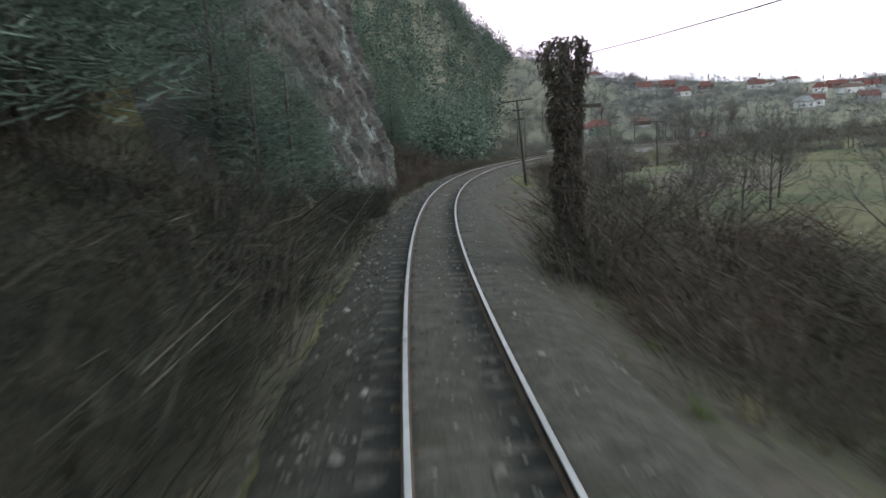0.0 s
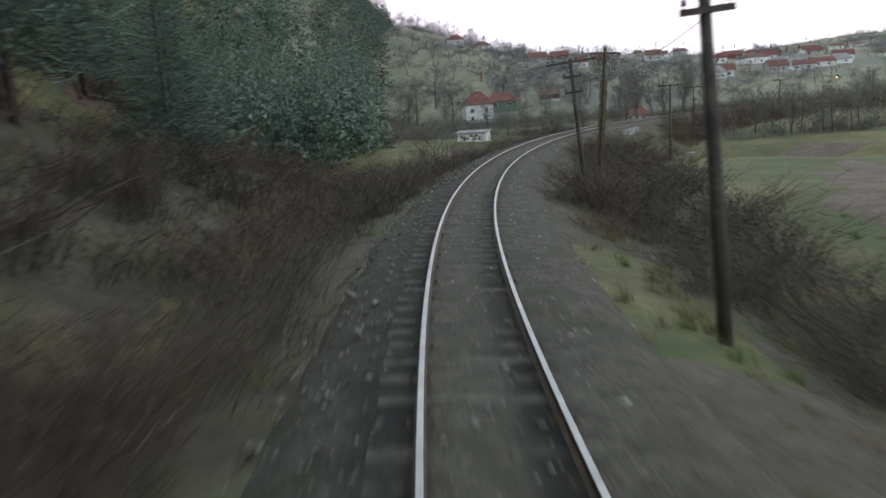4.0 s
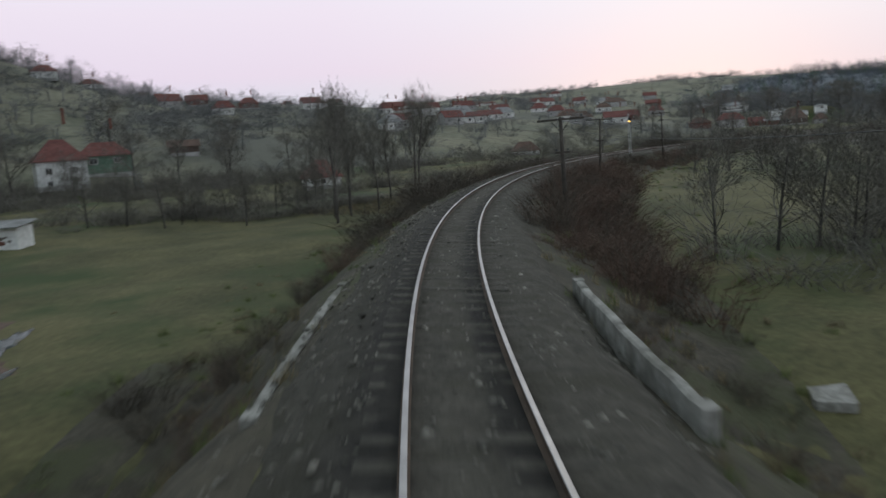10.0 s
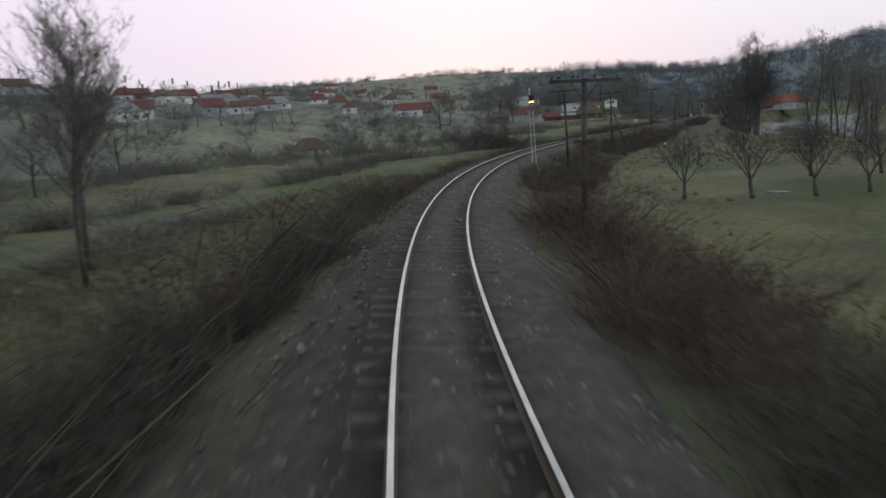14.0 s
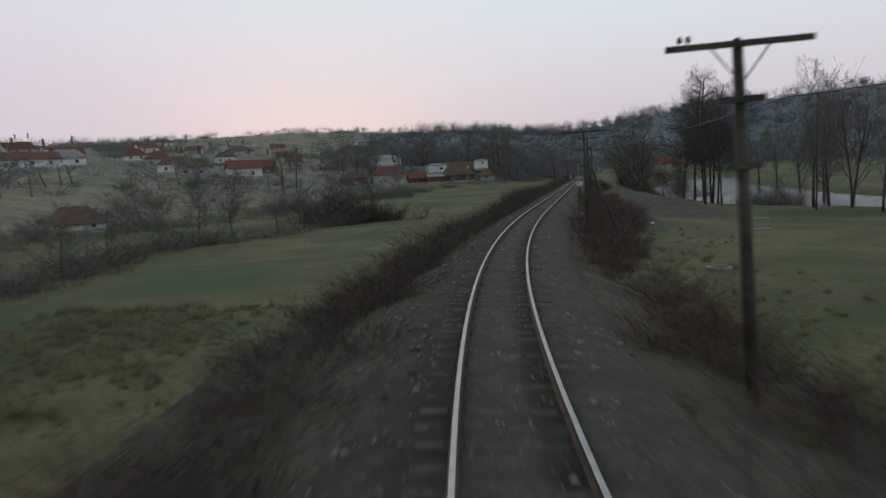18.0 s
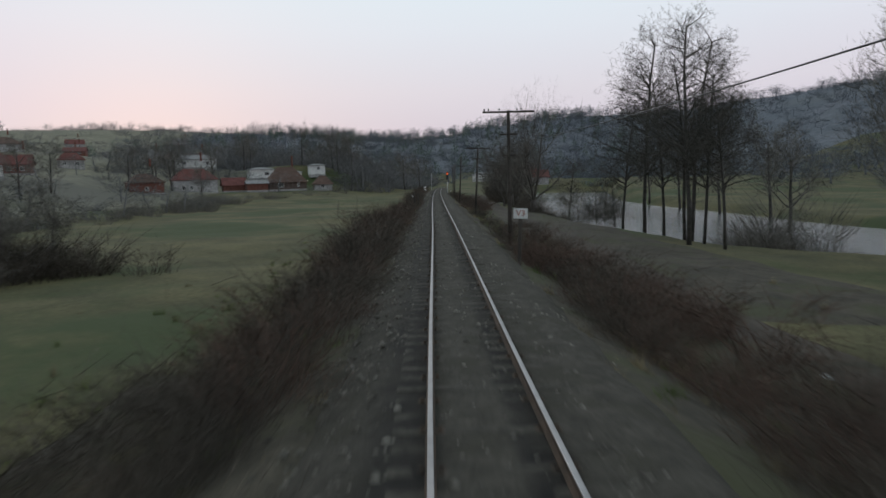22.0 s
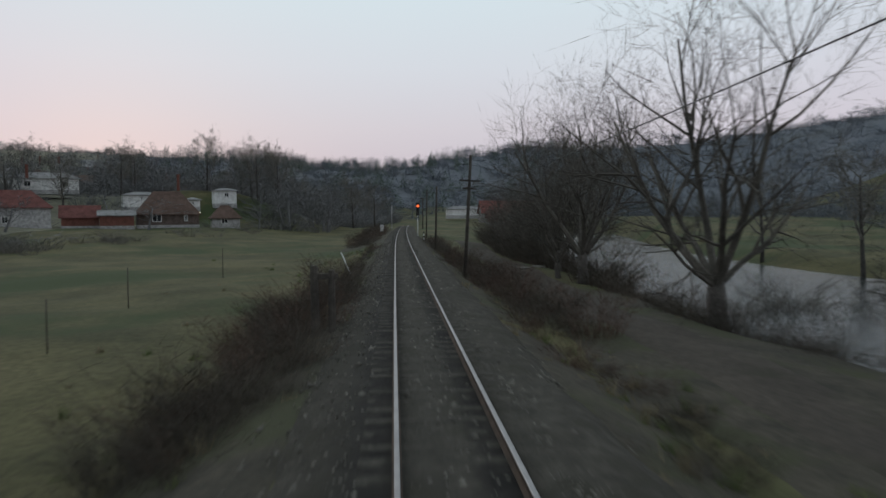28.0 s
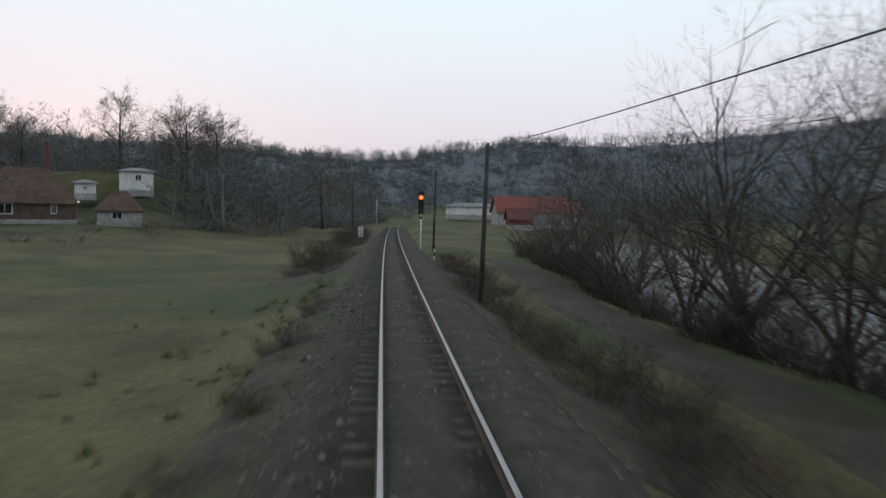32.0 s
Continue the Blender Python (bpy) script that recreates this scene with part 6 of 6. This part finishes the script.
# stretches of scrub: from, to, near offset, far offset, how many, reddish share, size
SCRUB = [(-6, 28, -3.4, -14, 230, 2.0, 1.25), (28, 38, -3.4, -7.2, 55, 2.0, 0.85), (38, 54, -3.2, -3.9, 26, 0.3, 0.45), (53, 60, -3.6, -8.0, 34, 0.3, 0.8), (56, 104, -3.4, -15, 190, 0.3, 1.05), (100, 128, -3.4, -15, 190, 0.25, 1.05), (122, 152, -3.8, -11.0, 110, 0.3, 0.5), (127, 150, 4.2, 8.5, 40, 0.3, 0.4), (150, 174, -3.2, -6.5, 60, 0.1, 0.45), (174, 194, -5.0, -9.5, 90, 0.1, 1.5), (190, 216, -3.2, -10.0, 120, 0.2, 0.95),
         (216, 300, -3.2, -9.5, 280, 0.25, 0.85), (296, 316, -3.2, -6.4, 80, 0.2, 0.9), (316, 346, -4.1, -6.0, 110, 0.15, 1.15), (346, 384, -3.0, -6.5, 60, 0.3, 0.7), (384, 440, -2.9, -3.8, 20, 0.2, 0.4),
         (2, 28, 4.2, 13, 90, 0.25, 1.25), (14, 32, 7.5, 14, 50, 0.1, 1.9), (34, 70, 5.8, 14, 90, 0.2, 0.95), (70, 112, 3.7, 11, 110, 0.2, 1.05), (108, 128, 3.7, 9, 40, 0.2, 0.9), (149, 205, 3.5, 8.8, 170, 0.7, 1.0), (205, 262, 3.4, 7.4, 84, 0.6, 0.75),
         (262, 288, 3.4, 7.0, 50, 0.4, 0.8), (286, 316, 3.8, 8.4, 110, 0.6, 0.85), (316, 345, 3.5, 8.0, 60, 0.2, 0.5), (345, 378, 3.4, 5.6, 24, 0.3, 0.5), (378, 412, 4.2, 7.6, 44, 0.25, 0.95), (412, 470, 3.6, 6.4, 40, 0.3, 0.7), (446, 520, -4, -8, 40, 0.2, 1.0), (80, 112, -14, -25, 130, 0.35, 1.1), (364, 392, -3.2, -6.5, 50, 0.4, 0.85)]
for s0, s1, d0, d1, *_ in SCRUB:
    e = 1 if d0 > 0 else -1
    w = abs(d1 - d0)
    ribbon("scrub_floor", M["scrub_floor"], "dark leaf-strewn soil under the scrub", "bare soil", s0, s1, 1.5, [(min(abs(d0) - 0.9, 2.3 if abs(d0) < 5.5 else 99) * e,) * 2, (min(abs(d0) - 0.4, 2.7 if abs(d0) < 5.5 else 99) * e,) * 2, (d0 + 0.5 * w * e, d0 + 0.5 * w * e), (d1 * 0.97, d1 * 0.97), (d1 + 0.6 * e, d1 + 0.6 * e)], 0.025 + 0.004 * (int(s0) % 7))
random.seed(12)
near_left, rest = 290, []
flats = [flat(k) for k in kinds] + [flat(k) for k in light]
WORDS = {"scrub": "bare brown scrub bush beside the line", "scrub_red": "bare reddish bramble thicket beside the line", "scrub_dark": "dark evergreen undergrowth bush below the pines, slope shade in its colour"}
for s0, s1, d0, d1, n, red, size in SCRUB:
    for _ in range(n):
        s, d = rnd(s0, s1), rnd(d0, d1)
        p = line(s, d)
        k, sc = random.randrange(4), size * rnd(0.6, 1.2)
        # a share of 2 or more: evergreen undergrowth with slope shade in its colour
        hue = (2 if random.random() < 0.75 else 0) if red >= 2 else (1 if random.random() < red else 0)
        if near_left > 0 and random.random() < 0.4:
            me = base_bush[k * 3 + hue]
            ob = thing("shrub", on_ground(p.x, p.y, rnd(0, 360)), WORDS[me[1]], "bush", "lineside shrubs", me[0])
            ob.scale = (sc, sc, sc)
            near_left -= 1
        else:
            rest.append((k + (0 if abs(d) < 8 else 4), p.x, p.y, 0.0, rnd(0, 6), sc * 1.1, sc, hue))
scatter("brown_undergrowth", flats, [r[:7] for r in rest if r[7] == 0], M["scrub"], "tangled brown winter undergrowth", "undergrowth")
scatter("bramble_undergrowth", flats, [r[:7] for r in rest if r[7] == 1], M["scrub_red"], "tangled reddish bramble stems", "undergrowth")
scatter("evergreen_undergrowth", flats, [r[:7] for r in rest if r[7] == 2], M["scrub_dark"], "dark evergreen undergrowth below the pines, slope shade in its colour", "undergrowth")
bankside = []
for _ in range(150):
    s = rnd(398, 482)
    rd = float(np.interp(s, RIVER_S, RIVER_D))
    p = line(s, rd - rnd(0.0, 4.5))
    bankside.append((random.randrange(4, 8), p.x, p.y, 0.0, rnd(0, 6), rnd(0.9, 1.7), rnd(0.9, 2.6)))
for _ in range(60):
    s = rnd(330, 398)
    rd = float(np.interp(s, RIVER_S, RIVER_D))
    p = line(s, rd - rnd(-0.6, 2.0))
    bankside.append((random.randrange(4, 8), p.x, p.y, 0.0, rnd(0, 6), rnd(0.5, 1.0), rnd(0.4, 1.5)))
for _ in range(60):
    s = rnd(374, 400)
    rd = float(np.interp(s, RIVER_S, RIVER_D))
    p = line(s, rd - rnd(0.3, 4.0))
    bankside.append((random.randrange(8), p.x, p.y, 0.0, rnd(0, 6), rnd(0.7, 1.1), rnd(0.4, 1.0)))
for _ in range(60):
    bankside.append((random.randrange(4, 8), 209 + random.gauss(0, 2.2), 221 + random.gauss(0, 4.0), 0.0, rnd(0, 6), rnd(1.0, 1.8), rnd(1.4, 2.2)))
scatter("bank_thicket", flats, bankside, M["scrub"], "bare thicket along the river bank", "undergrowth")
hedges = []
for chain, many, wide, tall in ((((40, 214), (70, 199), (100, 212), (140, 217), (176, 226), (212, 220)), 210, 3.5, 1.5), (((58, 244), (110, 252), (160, 258), (220, 252), (300, 254), (340, 262)), 230, 7.0, 1.9),
                                 (((64, 133), (90, 128), (120, 122), (160, 128), (205, 142)), 150, 5.0, 1.6), (((140, 262), (220, 275), (300, 300)), 120, 9.0, 2.0), (((60, 199), (70, 195), (77, 188), (91, 191), (112, 200)), 90, 4.0, 0.9), (((48, 282), (65, 268), (90, 262), (114, 262)), 130, 8.0, 2.6), (((228, 165), (236, 162), (244, 160)), 40, 4.0, 2.6), (((290, 172), (300, 168)), 20, 4.0, 2.0), (((28, 212), (44, 234), (58, 258)), 110, 8.0, 2.6), (((22, 190), (30, 212)), 50, 5.0, 2.0), (((300, 262), (380, 238), (470, 226)), 60, 4.0, 1.0)):
    for _ in range(many):
        f = random.random() * (len(chain) - 1)
        i = int(f)
        (ax, ay), (bx, by) = chain[i], chain[i + 1]
        x, y = ax + (bx - ax) * (f - i) + random.gauss(0, wide * 0.5), ay + (by - ay) * (f - i) + random.gauss(0, wide * 0.5)
        if math.hypot(x - 46, y - 191) < 6:
            continue
        hedges.append((random.randrange(4, 8), x, y, 0.0, rnd(0, 6), rnd(1.0, 1.9), rnd(0.6, 1.1) * tall))
scatter("hedge_rows", flats, hedges, M["twig"], "bare hedges and thickets between the fields", "undergrowth")

# ---------------------------------------------------------------- grass tufts
tufts = [flat(tuft_shape(220 + i, 26, h)) for i, h in enumerate((0.35, 0.55, 0.25))]
dry, green = [], []
random.seed(14)
for _ in range(9000):
    s = rnd(-4, 440)
    d = random.choice((-1, 1)) * (2.5 + abs(random.gauss(0, 4.5)))
    if d > 7 and 290 < s < 470 and d < 13:
        continue
    if abs(d) < 3.9 and random.random() < 0.8:
        continue
    if d < -4.5 and s > 345 and random.random() < 0.75:
        continue
    p = line(s, d)
    q = (random.randrange(3), p.x, p.y, 0.0, rnd(0, 6), rnd(0.7, 1.6), rnd(0.5, 1.2))
    (dry if random.random() < 0.55 else green).append(q)
for _ in range(2600):
    p = line(rnd(196, 262), -rnd(11.5, 23) - 3 * random.random())
    dry.append((random.randrange(3), p.x, p.y, 0.0, rnd(0, 6), rnd(0.9, 1.8), rnd(0.7, 1.5)))
scatter("dry_grass", tufts, dry, M["dry_grass"], "tufts of dry straw-coloured grass", "grass")
scatter("green_grass", tufts, green, M["green_grass"], "tufts of short green grass", "grass")


# ---------------------------------------------------------------- sleepers and ballast stones, last
def sleeper_mesh(seed):
    random.seed(seed)
    sh, b = Shape(), 0.02
    w = 0.125
    ring = [(-1.27, -w), (1.27, -w), (1.27, w), (-1.27, w)]
    sh.v += [(x, y, -0.3) for x, y in ring] + [(x, y, -0.185 + rnd(-0.008, 0.008)) for x, y in ring] + [(x - math.copysign(b, x), y - math.copysign(b, y), -0.165 + rnd(-0.01, 0.01)) for x, y in ring]
    sh.f += [(i, (i + 1) % 4, 4 + (i + 1) % 4, 4 + i) for i in range(4)] + [(4 + i, 4 + (i + 1) % 4, 8 + (i + 1) % 4, 8 + i) for i in range(4)] + [(8, 9, 10, 11)]
    return sh


def lie(s):
    th, phi = np.interp(s, _S, _T), CANT * np.interp(s, _S, _K)
    return pose(np.interp(s, _S, _X), np.interp(s, _S, _Y), 0, 0, 0, -math.degrees(th)) @ pose(0, 0, 0, 0, math.degrees(phi), 0)


shapes = [sleeper_mesh(300 + i) for i in range(5)]
sleeper_meshes = [s.done("sleeper", M["sleeper"]) for s in shapes]
plate = Shape()
for sx in (-1, 1):
    plate.box(sx * 0.7535 - 0.17, -0.075, -0.17, sx * 0.7535 + 0.17, 0.075, -0.158)
    for o in (-0.11, 0.11):
        plate.box(sx * 0.7535 + o - 0.025, -0.03, -0.159, sx * 0.7535 + o + 0.025, 0.03, -0.12)
plate_mesh = plate.done("tie_plate", M["rail_web"])
random.seed(17)
joined = Shape()
for i in range(int((470 - LINE_FROM) / 0.62)):
    s = LINE_FROM + i * 0.62 + rnd(-0.03, 0.03)
    m = lie(s) @ pose(rnd(-0.03, 0.03), 0, rnd(-0.012, 0.006), 0, 0, rnd(-1.2, 1.2))
    if 235 < s < 330 or 0 < s < 70:
        ob = part("sleeper", sleeper_meshes[i % 5], track_bed, "", m)
        if i % 2 == 0:
            part("tie_plate", plate_mesh, ob)
    else:
        n = len(joined.v)
        joined.v += [tuple(m @ Vector(v)) for v in shapes[i % 5].v]
        joined.f += [tuple(q + n for q in f) for f in shapes[i % 5].f]
rest_of = part("sleepers_beyond", joined.done("sleepers_beyond", M["sleeper"]), track_bed)
rest_of["kind"] = "stuff"


def stone_shapes():
    out = []
    for i in range(4):
        random.seed(400 + i)
        sh = Shape()
        sh.v += [(rnd(-1, 1) * 0.2 + x, rnd(-1, 1) * 0.2 + y, rnd(-1, 1) * 0.2 + z) for x, y, z in ((1, 0, 0), (-1, 0, 0), (0, 1, 0), (0, -1, 0), (0, 0, 0.8), (0, 0, -0.8))]
        sh.f += [(0, 2, 4), (2, 1, 4), (1, 3, 4), (3, 0, 4), (2, 0, 5), (1, 2, 5), (3, 1, 5), (0, 3, 5)]
        out.append(flat(sh))
    return out


def bed_height(s, d):
    a = abs(d)
    return float(np.interp(a, [0, 0.95, 1.5, 1.95, 2.35, 2.9], [-0.165, -0.18, -0.2, -0.24, -0.36, -0.72]))


stones = []
random.seed(19)
for _ in range(46000):
    s = rnd(-4, 440)
    d = random.choice((-1.05, 1, 1)) * rnd(1.15, 3.0) if random.random() < 0.9 else rnd(-0.6, 0.6)
    p = canted(s, d, bed_height(s, d))
    r = rnd(0.018, 0.05) if random.random() < 0.93 else rnd(0.05, 0.1)
    stones.append((random.randrange(4), p.x, p.y, p.z, rnd(0, 6), r, r * 0.8))
scatter("ballast_stones", stone_shapes(), stones, M["stone"], "loose grey ballast stones", "stones", False)
